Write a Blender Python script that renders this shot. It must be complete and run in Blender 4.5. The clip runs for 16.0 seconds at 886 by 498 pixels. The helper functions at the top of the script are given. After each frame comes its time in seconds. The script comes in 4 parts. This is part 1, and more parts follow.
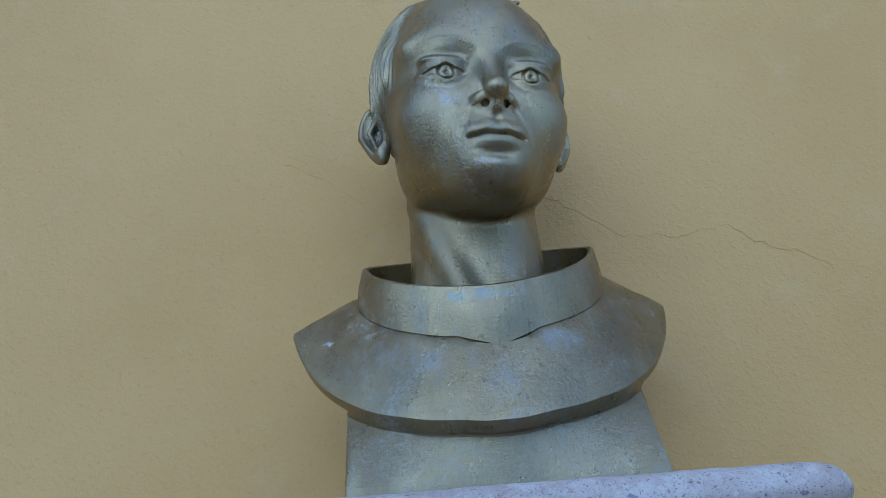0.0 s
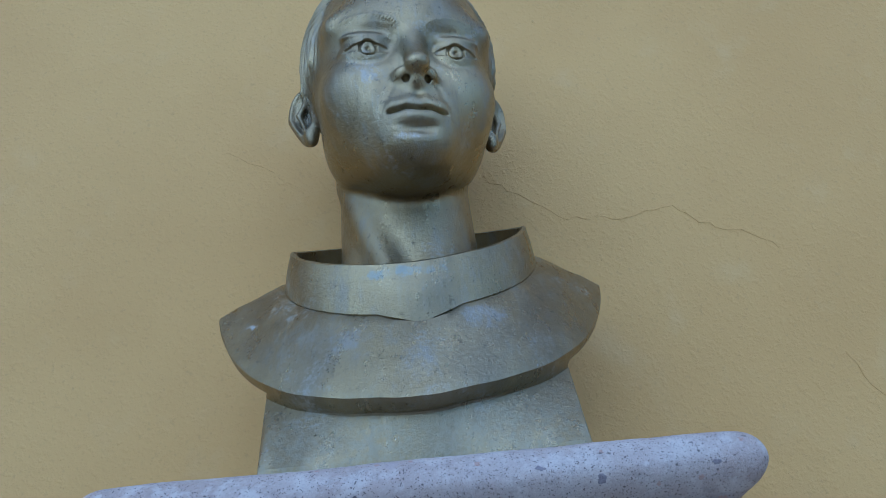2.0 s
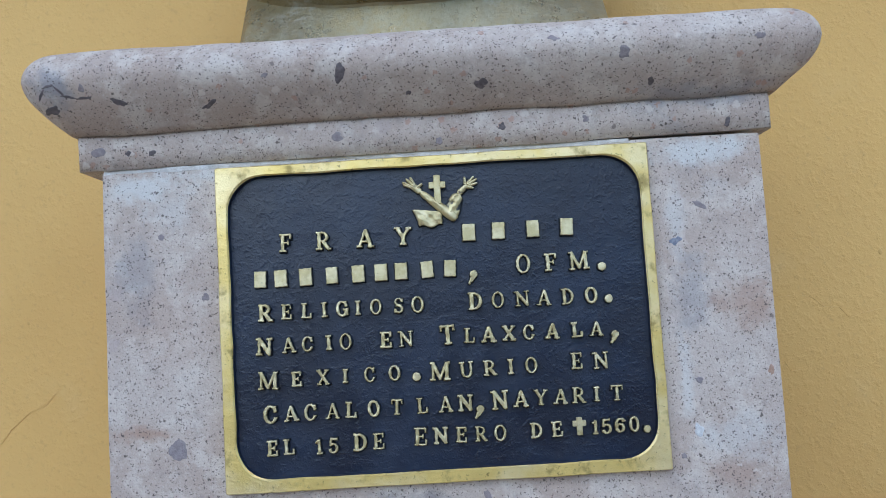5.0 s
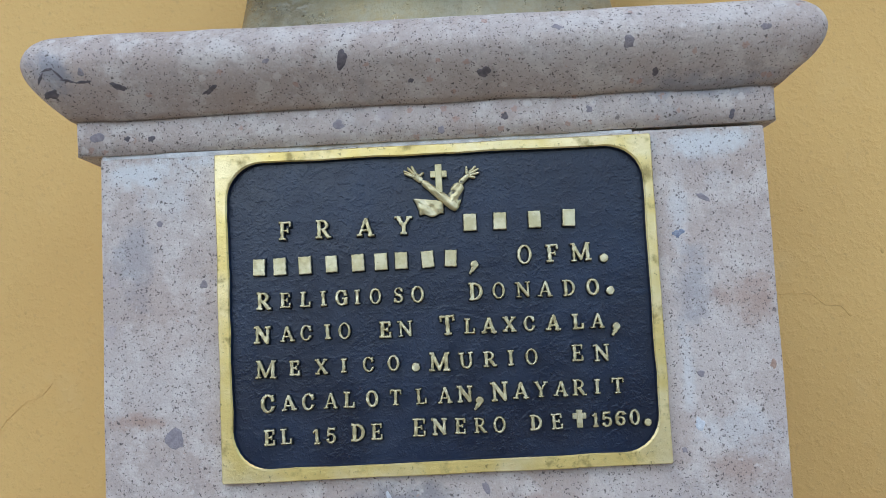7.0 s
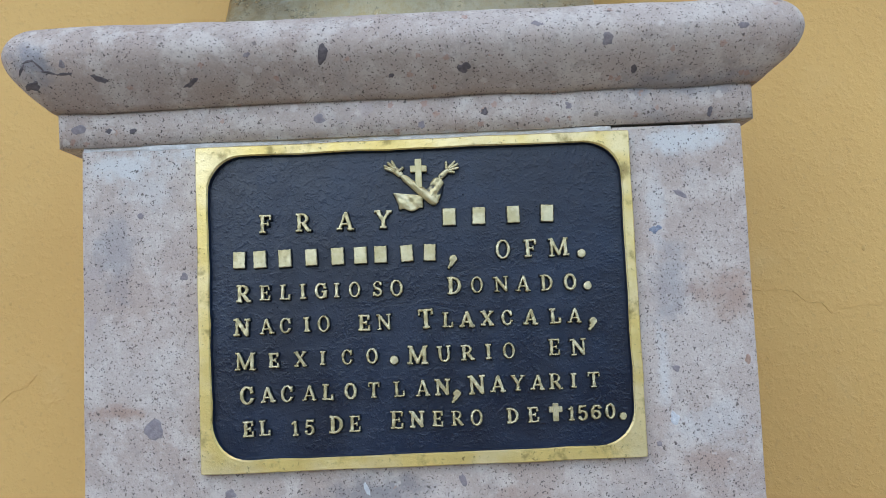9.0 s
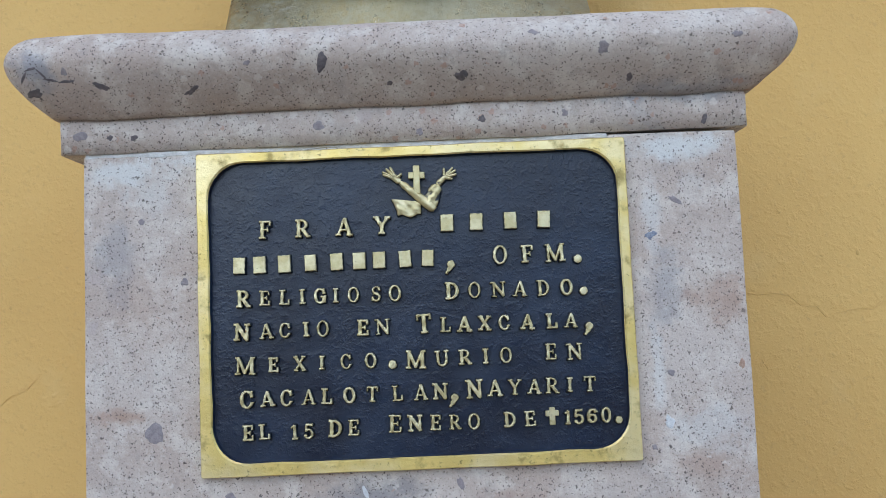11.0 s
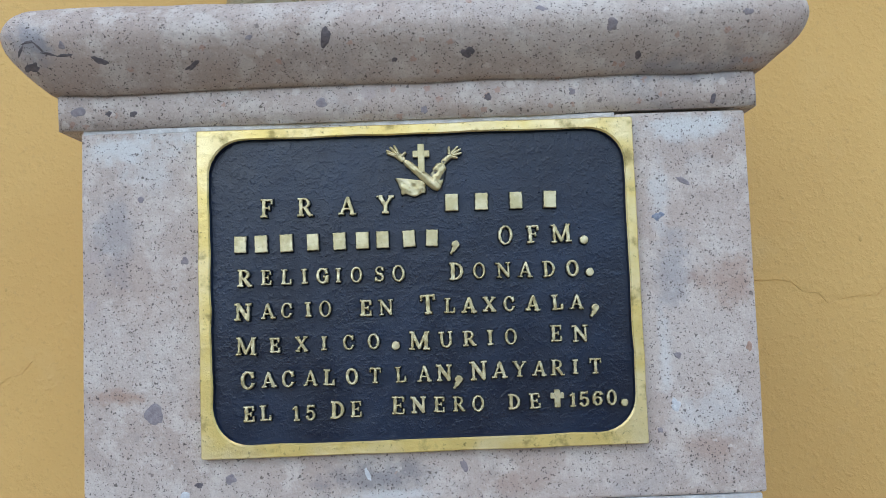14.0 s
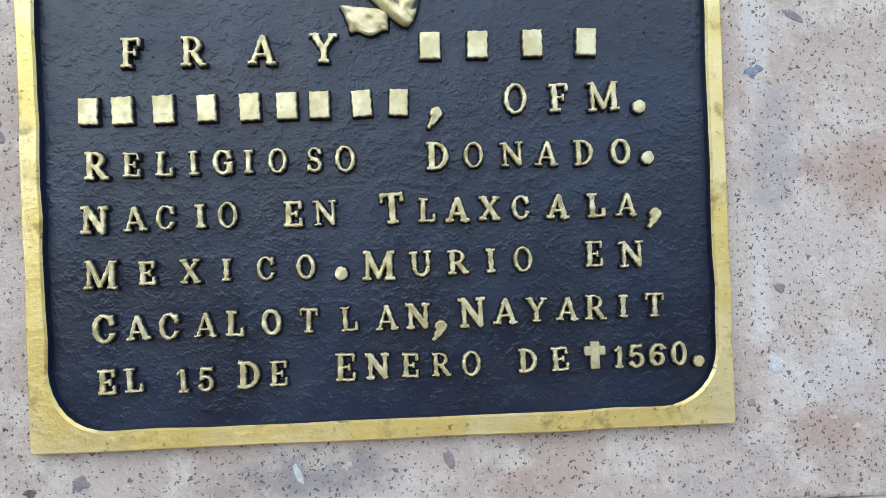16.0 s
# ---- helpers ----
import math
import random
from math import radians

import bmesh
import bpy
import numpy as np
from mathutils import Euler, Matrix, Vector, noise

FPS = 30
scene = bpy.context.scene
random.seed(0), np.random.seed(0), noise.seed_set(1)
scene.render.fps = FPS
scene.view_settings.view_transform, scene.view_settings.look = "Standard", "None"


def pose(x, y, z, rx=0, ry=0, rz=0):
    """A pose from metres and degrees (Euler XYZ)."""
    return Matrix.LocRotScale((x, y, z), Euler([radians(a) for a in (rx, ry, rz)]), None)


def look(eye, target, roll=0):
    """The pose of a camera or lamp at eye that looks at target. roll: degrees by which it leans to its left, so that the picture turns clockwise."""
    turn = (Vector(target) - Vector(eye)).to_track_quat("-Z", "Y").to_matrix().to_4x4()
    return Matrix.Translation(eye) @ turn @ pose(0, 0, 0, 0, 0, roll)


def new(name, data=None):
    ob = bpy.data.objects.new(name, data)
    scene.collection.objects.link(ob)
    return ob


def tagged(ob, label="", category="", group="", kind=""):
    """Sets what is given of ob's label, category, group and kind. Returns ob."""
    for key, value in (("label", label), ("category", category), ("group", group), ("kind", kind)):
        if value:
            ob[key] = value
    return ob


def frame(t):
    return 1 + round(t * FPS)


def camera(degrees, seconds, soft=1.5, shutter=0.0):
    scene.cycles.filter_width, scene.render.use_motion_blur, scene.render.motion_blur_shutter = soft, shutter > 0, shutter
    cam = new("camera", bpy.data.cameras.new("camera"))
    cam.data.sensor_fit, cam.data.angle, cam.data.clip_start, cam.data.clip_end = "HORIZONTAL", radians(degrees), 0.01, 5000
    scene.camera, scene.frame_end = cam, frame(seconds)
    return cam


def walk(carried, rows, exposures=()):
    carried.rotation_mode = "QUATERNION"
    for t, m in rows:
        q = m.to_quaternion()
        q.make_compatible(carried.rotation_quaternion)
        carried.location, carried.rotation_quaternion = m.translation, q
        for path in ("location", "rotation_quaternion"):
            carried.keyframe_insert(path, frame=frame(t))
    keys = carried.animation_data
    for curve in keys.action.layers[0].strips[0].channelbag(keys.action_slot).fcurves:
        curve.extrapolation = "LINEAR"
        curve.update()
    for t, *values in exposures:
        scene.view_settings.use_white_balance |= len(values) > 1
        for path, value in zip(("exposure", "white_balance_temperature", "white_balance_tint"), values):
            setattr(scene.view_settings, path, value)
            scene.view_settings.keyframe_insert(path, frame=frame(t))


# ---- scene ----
cam = camera(57.5, 16.0, soft=0.5)
PATH = [
    (0, (0.016, 0.019, 1.492), (0.079, 1.898, 2.175), -4.5),
    (0.5, (0.044, 0.013, 1.501), (0.141, 1.867, 2.245), -5.3),
    (1, (0.073, 0.014, 1.499), (0.175, 1.858, 2.265), -5.6),
    (1.5, (0.078, 0.019, 1.491), (0.169, 1.859, 2.271), -5.6),
    (2, (0.087, 0.044, 1.462), (0.161, 1.914, 2.166), -5.6),
    (2.1, (0.089, 0.048, 1.456), (0.154, 1.938, 2.106), -5.6),
    (2.5, (0.093, 0.066, 1.418), (0.146, 1.993, 1.954), -5.7),
    (3, (0.104, 0.096, 1.37), (0.143, 2.057, 1.763), -5.3),
    (3.5, (0.126, 0.11, 1.338), (0.127, 2.096, 1.57), -4.7),
    (4, (0.116, 0.131, 1.33), (0.082, 2.124, 1.493), -4.3),
    (4.5, (0.096, 0.151, 1.341), (0.065, 2.144, 1.507), -3.8),
    (7, (0.093, 0.161, 1.334), (0.072, 2.154, 1.501), -2.8),
    (7.5, (0.095, 0.159, 1.333), (0.076, 2.152, 1.49), -2.5),
    (8, (0.099, 0.157, 1.333), (0.088, 2.151, 1.494), -2.4),
    (8.5, (0.099, 0.155, 1.334), (0.091, 2.149, 1.491), -2.4),
    (9, (0.103, 0.157, 1.333), (0.096, 2.151, 1.486), -2.4),
    (11.5, (0.103, 0.15, 1.335), (0.104, 2.144, 1.494), -2.4),
    (12, (0.107, 0.153, 1.334), (0.11, 2.147, 1.493), -2.4),
    (12.5, (0.107, 0.154, 1.333), (0.112, 2.148, 1.485), -2.4),
    (13, (0.104, 0.154, 1.332), (0.112, 2.149, 1.474), -2.0),
    (13.5, (0.103, 0.154, 1.332), (0.113, 2.149, 1.475), -2.1),
    (14, (0.096, 0.159, 1.329), (0.108, 2.154, 1.462), -2.1),
    (14.5, (0.073, 0.191, 1.318), (0.092, 2.188, 1.421), -1.8),
    (15, (0.05, 0.237, 1.317), (0.098, 2.236, 1.347), -2.4),
    (15.5, (0.074, 0.308, 1.304), (0.127, 2.307, 1.327), -2.4),
    (16, (0.096, 0.357, 1.311), (0.17, 2.355, 1.309), -2.1),
]
EXPOSURE = [(0.0, -0.24, 4380, 3), (0.5, -0.22, 4150, 3), (1.0, -0.19, 4080, 3.5), (1.8, -0.21, 4250, 2.5), (2.5, -0.08, 4820, 3), (3.0, 0.12, 5080, 4), (3.5, 0.24, 5500, 3), (4.0, 0.27, 5570, 3), (7.0, 0.32, 5760, 3), (14.0, 0.36, 5900, 2.5), (15.5, 0.46, 5950, 3), (16.0, 0.66, 6200, 3)]
walk(cam, [(t, look(eye, target, roll)) for t, eye, target, roll in PATH], EXPOSURE)

# ---- world, sun, exposure ----
world = bpy.data.worlds.new("sky")
scene.world = world
world.use_nodes = True
wn = world.node_tree.nodes
sky = wn.new("ShaderNodeTexSky")
sky.sky_type = "NISHITA"
sky.sun_disc = False
sky.sun_elevation = radians(52)
sky.sun_rotation = radians(160)
sky.air_density, sky.dust_density, sky.ozone_density = 1.0, 1.0, 1.0
wn["Background"].inputs["Strength"].default_value = 0.19
world.node_tree.links.new(sky.outputs["Color"], wn["Background"].inputs["Color"])

sun_data = bpy.data.lights.new("sun", "SUN")
sun_data.energy, sun_data.angle, sun_data.color = 1.25, radians(60), (1.0, 0.97, 0.93)
sun = new("sun", sun_data)
sun.matrix_world = look((-0.95, -1.5, 0.80), (0, 0, 0))

# ---- places of the large forms ----
WALL_Y = 1.03                # face of the rendered wall
FRONT = 0.697                # front of the plinth shaft
X0, X1 = -0.1415, 0.3065       # shaft sides
XC = 0.5 * (X0 + X1)
JOINT = 1.197                # joint under the inscribed block
TOP = 1.532                  # top of the cap


from mathutils.bvhtree import BVHTree


# ---- node helpers and materials ----
class Mat:
    def __init__(self, name, rough=0.6, metal=0.0):
        self.m = bpy.data.materials.new(name)
        self.m.use_nodes = True
        self.t = self.m.node_tree
        self.b = self.t.nodes["Principled BSDF"]
        self.b.inputs["Roughness"].default_value = rough
        self.b.inputs["Metallic"].default_value = metal
        self.co = self.t.nodes.new("ShaderNodeTexCoord").outputs["Object"]

    def node(self, kind, **values):
        n = self.t.nodes.new(kind)
        for k, v in values.items():
            n.inputs[k.replace("_", " ")].default_value = v
        return n

    def link(self, a, b):
        self.t.links.new(a, b)

    def noise(self, scale, detail=4, rough=0.55, stretch=None, distort=0.0):
        n = self.node("ShaderNodeTexNoise", Scale=scale, Detail=detail, Roughness=rough, Distortion=distort)
        self.link(self.stretched(stretch), n.inputs["Vector"])
        return n.outputs["Fac"]

    def stretched(self, stretch):
        if stretch is None:
            return self.co
        p = self.t.nodes.new("ShaderNodeMapping")
        p.inputs["Scale"].default_value = stretch
        self.link(self.co, p.inputs["Vector"])
        return p.outputs["Vector"]

    def cells(self, scale, out="Distance", feature="F1", stretch=None, rand=1.0):
        n = self.node("ShaderNodeTexVoronoi", Scale=scale, Randomness=rand)
        n.feature = feature
        self.link(self.stretched(stretch), n.inputs["Vector"])
        return n.outputs[out]

    def ramp(self, fac, lo, hi, a=0.0, b=1.0):
        n = self.t.nodes.new("ShaderNodeMapRange")
        n.interpolation_type = "SMOOTHSTEP"
        for i, v in enumerate((lo, hi, a, b)):
            n.inputs[i + 1].default_value = v
        self.link(fac, n.inputs[0])
        return n.outputs[0]

    def math(self, op, a, b):
        n = self.t.nodes.new("ShaderNodeMath")
        n.operation = op
        for i, v in enumerate((a, b)):
            if isinstance(v, (int, float)):
                n.inputs[i].default_value = v
            else:
                self.link(v, n.inputs[i])
        return n.outputs[0]

    def mix(self, fac, a, b):
        n = self.t.nodes.new("ShaderNodeMix")
        n.data_type = "RGBA"
        for sock, v in ((n.inputs["Factor"], fac), (n.inputs["A"], a), (n.inputs["B"], b)):
            if isinstance(v, tuple):
                sock.default_value = (*v, 1)
            elif isinstance(v, (int, float)):
                sock.default_value = v
            else:
                self.link(v, sock)
        return n.outputs["Result"]

    def colour(self, c):
        if isinstance(c, tuple):
            self.b.inputs["Base Color"].default_value = (*c, 1)
        else:
            self.link(c, self.b.inputs["Base Color"])

    def rough(self, r):
        self.link(r, self.b.inputs["Roughness"])

    def metal(self, r):
        self.link(r, self.b.inputs["Metallic"])

    def bump(self, height, dist, strength=1.0):
        n = self.node("ShaderNodeBump", Strength=strength, Distance=dist)
        self.link(height, n.inputs["Height"])
        last = self.b.inputs["Normal"].links
        if last:
            self.link(last[0].from_socket, n.inputs["Normal"])
        self.link(n.outputs["Normal"], self.b.inputs["Normal"])


def stucco_paint():
    k = Mat("ochre stucco", 0.75)
    turned = k.t.nodes.new("ShaderNodeMapping")
    turned.inputs["Rotation"].default_value = (0.4, 0.65, 0.9)
    k.link(k.co, turned.inputs["Vector"])
    k.co = turned.outputs["Vector"]
    big, mid, fine = k.noise(2.2, 5), k.noise(14, 4), k.noise(170, 5, 0.6)
    c = k.mix(k.ramp(big, 0.3, 0.7), (0.58, 0.352, 0.108), (0.64, 0.402, 0.130))
    c = k.mix(k.ramp(mid, 0.55, 0.8, 0, 0.35), c, (0.66, 0.47, 0.21))
    c = k.mix(k.ramp(fine, 0.56, 0.72, 0, 0.4), c, (0.46, 0.29, 0.10))
    k.colour(c)
    k.bump(k.noise(210, 5, 0.7), 0.0022, 0.32)
    k.bump(k.ramp(k.noise(150, 3, 0.55), 0.46, 0.74), 0.0020, 0.30)
    k.bump(k.noise(7, 2), 0.02, 0.22)
    return k.m


def pink_tuff(name, tint=(1, 1, 1), lime=0.0, spots=()):
    """Volcanic cantera stone: pinkish grey, with dark specks, pits, pale clasts and single stains of their own shape."""
    k = Mat(name, 0.85)

    def c3(r, g, b):
        return (r * tint[0], g * tint[1], b * tint[2])
    cloud, patch = k.noise(11, 7, 0.62), k.noise(38, 6, 0.65)
    c = k.mix(k.ramp(cloud, 0.35, 0.66), c3(0.415, 0.345, 0.315), c3(0.50, 0.445, 0.42))
    c = k.mix(k.ramp(patch, 0.47, 0.62, 0, 0.85), c, c3(0.57, 0.525, 0.50))
    c = k.mix(k.ramp(k.noise(75, 6, 0.7), 0.54, 0.66, 0, 0.55), c, c3(0.33, 0.285, 0.27))
    c = k.mix(k.ramp(k.noise(15, 6, 0.6, None, 0.8), 0.58, 0.74, 0, 0.55), c, c3(0.34, 0.315, 0.325))
    c = k.mix(k.ramp(k.noise(22, 6, 0.7, (0.5, 1, 1.3), 0.5), 0.60, 0.76, 0, 0.5), c, c3(0.42, 0.32, 0.27))
    c = k.mix(k.ramp(k.noise(420, 6, 0.85), 0.50, 0.68, 0, 0.6), c, c3(0.27, 0.23, 0.22))
    c = k.mix(k.ramp(k.noise(380, 5, 0.8, None, 0.4), 0.54, 0.66, 0, 0.35), c, c3(0.66, 0.62, 0.60))
    for px, pz, rx, rz, col, amount in spots:
        pos = k.t.nodes.new("ShaderNodeMapping")
        pos.inputs["Location"].default_value = (-(px - XC) / rx, 0, -pz / rz)
        pos.inputs["Scale"].default_value = (1 / rx, 0, 1 / rz)
        k.link(k.co, pos.inputs["Vector"])
        far = k.node("ShaderNodeVectorMath")
        far.operation = "LENGTH"
        k.link(pos.outputs["Vector"], far.inputs[0])
        edge = k.math("ADD", far.outputs["Value"], k.math("MULTIPLY", k.math("SUBTRACT", k.noise(48, 7, 0.72), 0.5), 3.4))
        c = k.mix(k.ramp(edge, 1.2, 0.25, 0, amount), c, col)
    # specks of three sizes, kept to some of the cells, with uneven outlines
    wob = k.t.nodes.new("ShaderNodeVectorMath")
    wob.operation = "MULTIPLY_ADD"
    jit = k.node("ShaderNodeTexNoise", Scale=420, Detail=4)
    k.link(k.co, jit.inputs["Vector"])
    k.link(jit.outputs["Color"], wob.inputs[0])
    wob.inputs[1].default_value = (0.005, 0.005, 0.005)
    k.link(k.co, wob.inputs[2])
    plainco, k.co = k.co, wob.outputs[0]
    pits = None
    for scale, size, share, dark in ((600, 0.38, 0.62, 0.85), (360, 0.30, 0.81, 0.85), (200, 0.24, 0.915, 0.8), (85, 0.18, 0.95, 0.6)):
        d = k.cells(scale, "Distance")
        keep = k.node("ShaderNodeSeparateColor")
        k.link(k.cells(scale, "Color"), keep.inputs[0])
        on = k.math("MULTIPLY", k.ramp(d, size, size * 0.6, 0, dark), k.math("GREATER_THAN", keep.outputs[0], share))
        c = k.mix(on, c, c3(0.075, 0.060, 0.058))
        pits = on if pits is None else k.math("MAXIMUM", pits, on)
    for scale, share, col in ((90, 0.88, (0.60, 0.56, 0.54)), (48, 0.94, (0.42, 0.36, 0.36)), (120, 0.88, (0.40, 0.25, 0.20))):
        pale = k.node("ShaderNodeSeparateColor")
        k.link(k.cells(scale, "Color"), pale.inputs[0])
        on = k.math("MULTIPLY", k.ramp(k.cells(scale), 0.30, 0.20, 0, 0.65), k.math("GREATER_THAN", pale.outputs[1], share))
        c = k.mix(on, c, c3(*col))
    k.co = plainco
    if lime:
        wash = k.ramp(k.noise(26, 7, 0.7, (0.5, 1.0, 1.6)), 0.62 - lime * 0.4, 0.75 - lime * 0.25, 0, 0.9)
        c = k.mix(wash, c, (0.62, 0.61, 0.61))
    k.colour(c)
    k.bump(pits, 0.0012, -0.6)
    k.bump(k.noise(320, 4, 0.7), 0.0018, 0.6)
    k.bump(k.noise(60, 5, 0.6), 0.004, 0.35)
    return k.m


def lime_mortar():
    k = Mat("lime mortar", 0.9)
    k.colour(k.mix(k.ramp(k.noise(60, 5, 0.65), 0.4, 0.7), (0.46, 0.44, 0.43), (0.68, 0.67, 0.66)))
    k.bump(k.noise(160, 5, 0.6), 0.003, 0.6)
    return k.m


def aged_bronze():
    """Brown bronze worn to gold in places, with slate-blue and pale chalky patina."""
    k = Mat("aged bronze", 0.5, 0.6)
    big, mid, fine = k.noise(9, 6, 0.6), k.noise(34, 7, 0.72, (1, 1, 0.35)), k.noise(190, 5, 0.75)
    streak = k.noise(120, 5, 0.7, (1, 1, 0.12))
    c = k.mix(k.ramp(big, 0.35, 0.65), (0.285, 0.225, 0.115), (0.375, 0.305, 0.165))
    slate = k.ramp(k.noise(7, 7, 0.66, (1, 1, 0.7)), 0.40, 0.64)
    c = k.mix(k.math("MULTIPLY", slate, 0.58), c, (0.165, 0.148, 0.108))
    c = k.mix(k.ramp(mid, 0.52, 0.68, 0, 0.7), c, (0.285, 0.262, 0.195))
    c = k.mix(k.ramp(streak, 0.52, 0.72, 0, 0.45), c, (0.31, 0.29, 0.225))
    c = k.mix(k.ramp(streak, 0.44, 0.28, 0, 0.35), c, (0.10, 0.085, 0.06))
    chalk = k.math("MULTIPLY", k.ramp(k.noise(15, 6, 0.66), 0.56, 0.64), k.ramp(fine, 0.47, 0.56))
    c = k.mix(k.math("MULTIPLY", chalk, 0.5), c, (0.37, 0.35, 0.29))
    c = k.mix(k.ramp(k.noise(90, 6, 0.75), 0.585, 0.70, 0, 0.75), c, (0.070, 0.054, 0.035))
    c = k.mix(k.ramp(k.noise(60, 4, 0.6, None, 0.5), 0.755, 0.775, 0, 0.7), c, (0.55, 0.57, 0.57))
    c = k.mix(k.ramp(k.noise(430, 5, 0.8), 0.56, 0.68, 0, 0.45), c, (0.36, 0.35, 0.30))
    c = k.mix(k.ramp(k.noise(240, 6, 0.8, (1, 1, 0.5)), 0.58, 0.70, 0, 0.55), c, (0.075, 0.060, 0.040))
    # single chips, scars and chalky patches; last, a bluish sheen painted on the forehead
    matte = k.math("MULTIPLY", chalk, 0.6)
    for place, size, col, amount in (
            ((-0.056, 0.745, 1.566), (0.005, 0.02, 0.013), (0.62, 0.62, 0.58), 0.95), ((-0.083, 0.82, 1.694), (0.007, 0.02, 0.005), (0.60, 0.62, 0.62), 0.95),
            ((0.192, 0.745, 1.615), (0.003, 0.02, 0.009), (0.60, 0.62, 0.62), 0.9), ((0.222, 0.775, 1.662), (0.005, 0.02, 0.005), (0.02, 0.02, 0.02), 0.95),
            ((0.150, 0.765, 1.668), (0.022, 0.03, 0.017), (0.31, 0.31, 0.29), 0.6), ((0.020, 0.755, 1.655), (0.022, 0.03, 0.016), (0.30, 0.30, 0.28), 0.5),
            ((0.085, 0.735, 1.625), (0.016, 0.03, 0.022), (0.30, 0.30, 0.28), 0.5), ((0.075, 0.775, 1.716), (0.040, 0.02, 0.006), (0.27, 0.32, 0.31), 0.6),
            ((0.056, 0.760, 1.925), (0.011, 0.03, 0.017), (0.44, 0.42, 0.36), 0.8), ((0.090, 0.745, 1.842), (0.014, 0.02, 0.004), (0.44, 0.42, 0.37), 0.8),
            ((0.110, 0.780, 2.08), (0.022, 0.04, 0.016), (0.20, 0.215, 0.23), 0.5)):
        pos = k.t.nodes.new("ShaderNodeMapping")
        at = [place[i] - (0.083, 0.885, TOP)[i] for i in range(3)]
        pos.inputs["Location"].default_value = [-at[i] / size[i] for i in range(3)]
        pos.inputs["Scale"].default_value = [1 / v for v in size]
        k.link(k.co, pos.inputs["Vector"])
        far = k.node("ShaderNodeVectorMath")
        far.operation = "LENGTH"
        k.link(pos.outputs["Vector"], far.inputs[0])
        edge = k.math("ADD", far.outputs["Value"], k.math("MULTIPLY", k.math("SUBTRACT", k.noise(130, 6, 0.75), 0.5), 3.0))
        on = k.math("MULTIPLY", k.ramp(edge, 1.2, 0.5, 0, amount), k.ramp(k.noise(85, 6, 0.75, (1, 1, 0.3)), 0.40, 0.56, 0.15 if amount < 0.9 else 1.0, 1.0))
        c = k.mix(on, c, col)
        matte = k.math("MAXIMUM", matte, on)
    split = k.t.nodes.new("ShaderNodeSeparateXYZ")
    k.link(k.co, split.inputs[0])
    low = k.math("ADD", split.outputs[2], k.math("MULTIPLY", k.math("SUBTRACT", k.noise(24, 6, 0.7, (1, 1, 0.4)), 0.5), 0.09))
    bloom = k.math("MULTIPLY", k.ramp(low, 0.075, 0.035), k.ramp(k.noise(130, 6, 0.75), 0.40, 0.60, 0.10, 0.60))
    c = k.mix(bloom, c, (0.30, 0.275, 0.185))
    matte = k.math("MAXIMUM", matte, bloom)
    k.colour(c)
    k.metal(k.math("MULTIPLY", k.ramp(mid, 0.45, 0.8, 0.92, 0.5), k.ramp(matte, 0, 1, 1, 0.1)))
    k.rough(k.ramp(k.math("ADD", mid, k.math("MULTIPLY", fine, 0.5)), 0.55, 1.0, 0.25, 0.48))
    k.bump(k.noise(320, 5, 0.75), 0.0014, 0.6)
    k.bump(streak, 0.0010, 0.35)
    k.bump(k.noise(50, 5, 0.6), 0.002, 0.25)
    return k.m


def polished_brass(name="yellow brass", base=(0.70, 0.53, 0.18), pitted=0.0005):
    k = Mat(name, 0.45, 0.65)
    worn, fine = k.noise(70, 5, 0.6), k.noise(300, 4, 0.7)
    dark = tuple(v * 0.42 for v in base)
    pale = (min(1, base[0] * 1.1), base[1] * 1.2, base[2] * 1.9)
    c = k.mix(k.ramp(k.noise(25, 4), 0.4, 0.7), base, pale)
    c = k.mix(k.ramp(worn, 0.55, 0.72, 0, 0.8), c, dark)
    c = k.mix(k.ramp(fine, 0.59, 0.70, 0, 0.75), c, tuple(v * 0.22 for v in base))
    k.colour(c)
    k.rough(k.ramp(worn, 0.4, 0.75, 0.38, 0.65))
    k.bump(fine, pitted, 0.8)
    k.bump(k.noise(60, 3), 0.002, 0.3)
    return k.m


def rubbed_letters():
    """Raised brass rubbed bare on its highest faces, with the plate's dark paint left on its flanks and in its pits."""
    k = Mat("rubbed letter brass", 0.4, 0.7)
    split = k.t.nodes.new("ShaderNodeSeparateXYZ")
    k.link(k.co, split.inputs[0])
    ragged = k.math("MULTIPLY", k.math("SUBTRACT", k.noise(420, 5, 0.7), 0.5), 0.0018)
    grimy = k.math("MULTIPLY", k.ramp(k.noise(75, 4, 0.6), 0.50, 0.70), 0.0009)
    height = k.math("SUBTRACT", k.math("SUBTRACT", k.math("MULTIPLY", split.outputs[1], -1.0), grimy), ragged)
    bare = k.ramp(height, 0.0036, 0.0045)
    c = k.mix(k.ramp(k.noise(110, 4), 0.4, 0.65), (0.50, 0.42, 0.22), (0.65, 0.57, 0.35))
    c = k.mix(k.ramp(k.noise(600, 3, 0.7), 0.60, 0.72, 0, 0.6), c, (0.22, 0.17, 0.08))
    c = k.mix(bare, (0.010, 0.013, 0.020), c)
    k.colour(c)
    k.metal(k.math("MULTIPLY", bare, 0.5))
    k.rough(k.ramp(k.noise(300, 4), 0.35, 0.7, 0.28, 0.48))
    k.bump(k.noise(420, 3, 0.6), 0.0004, 0.3)
    return k.m


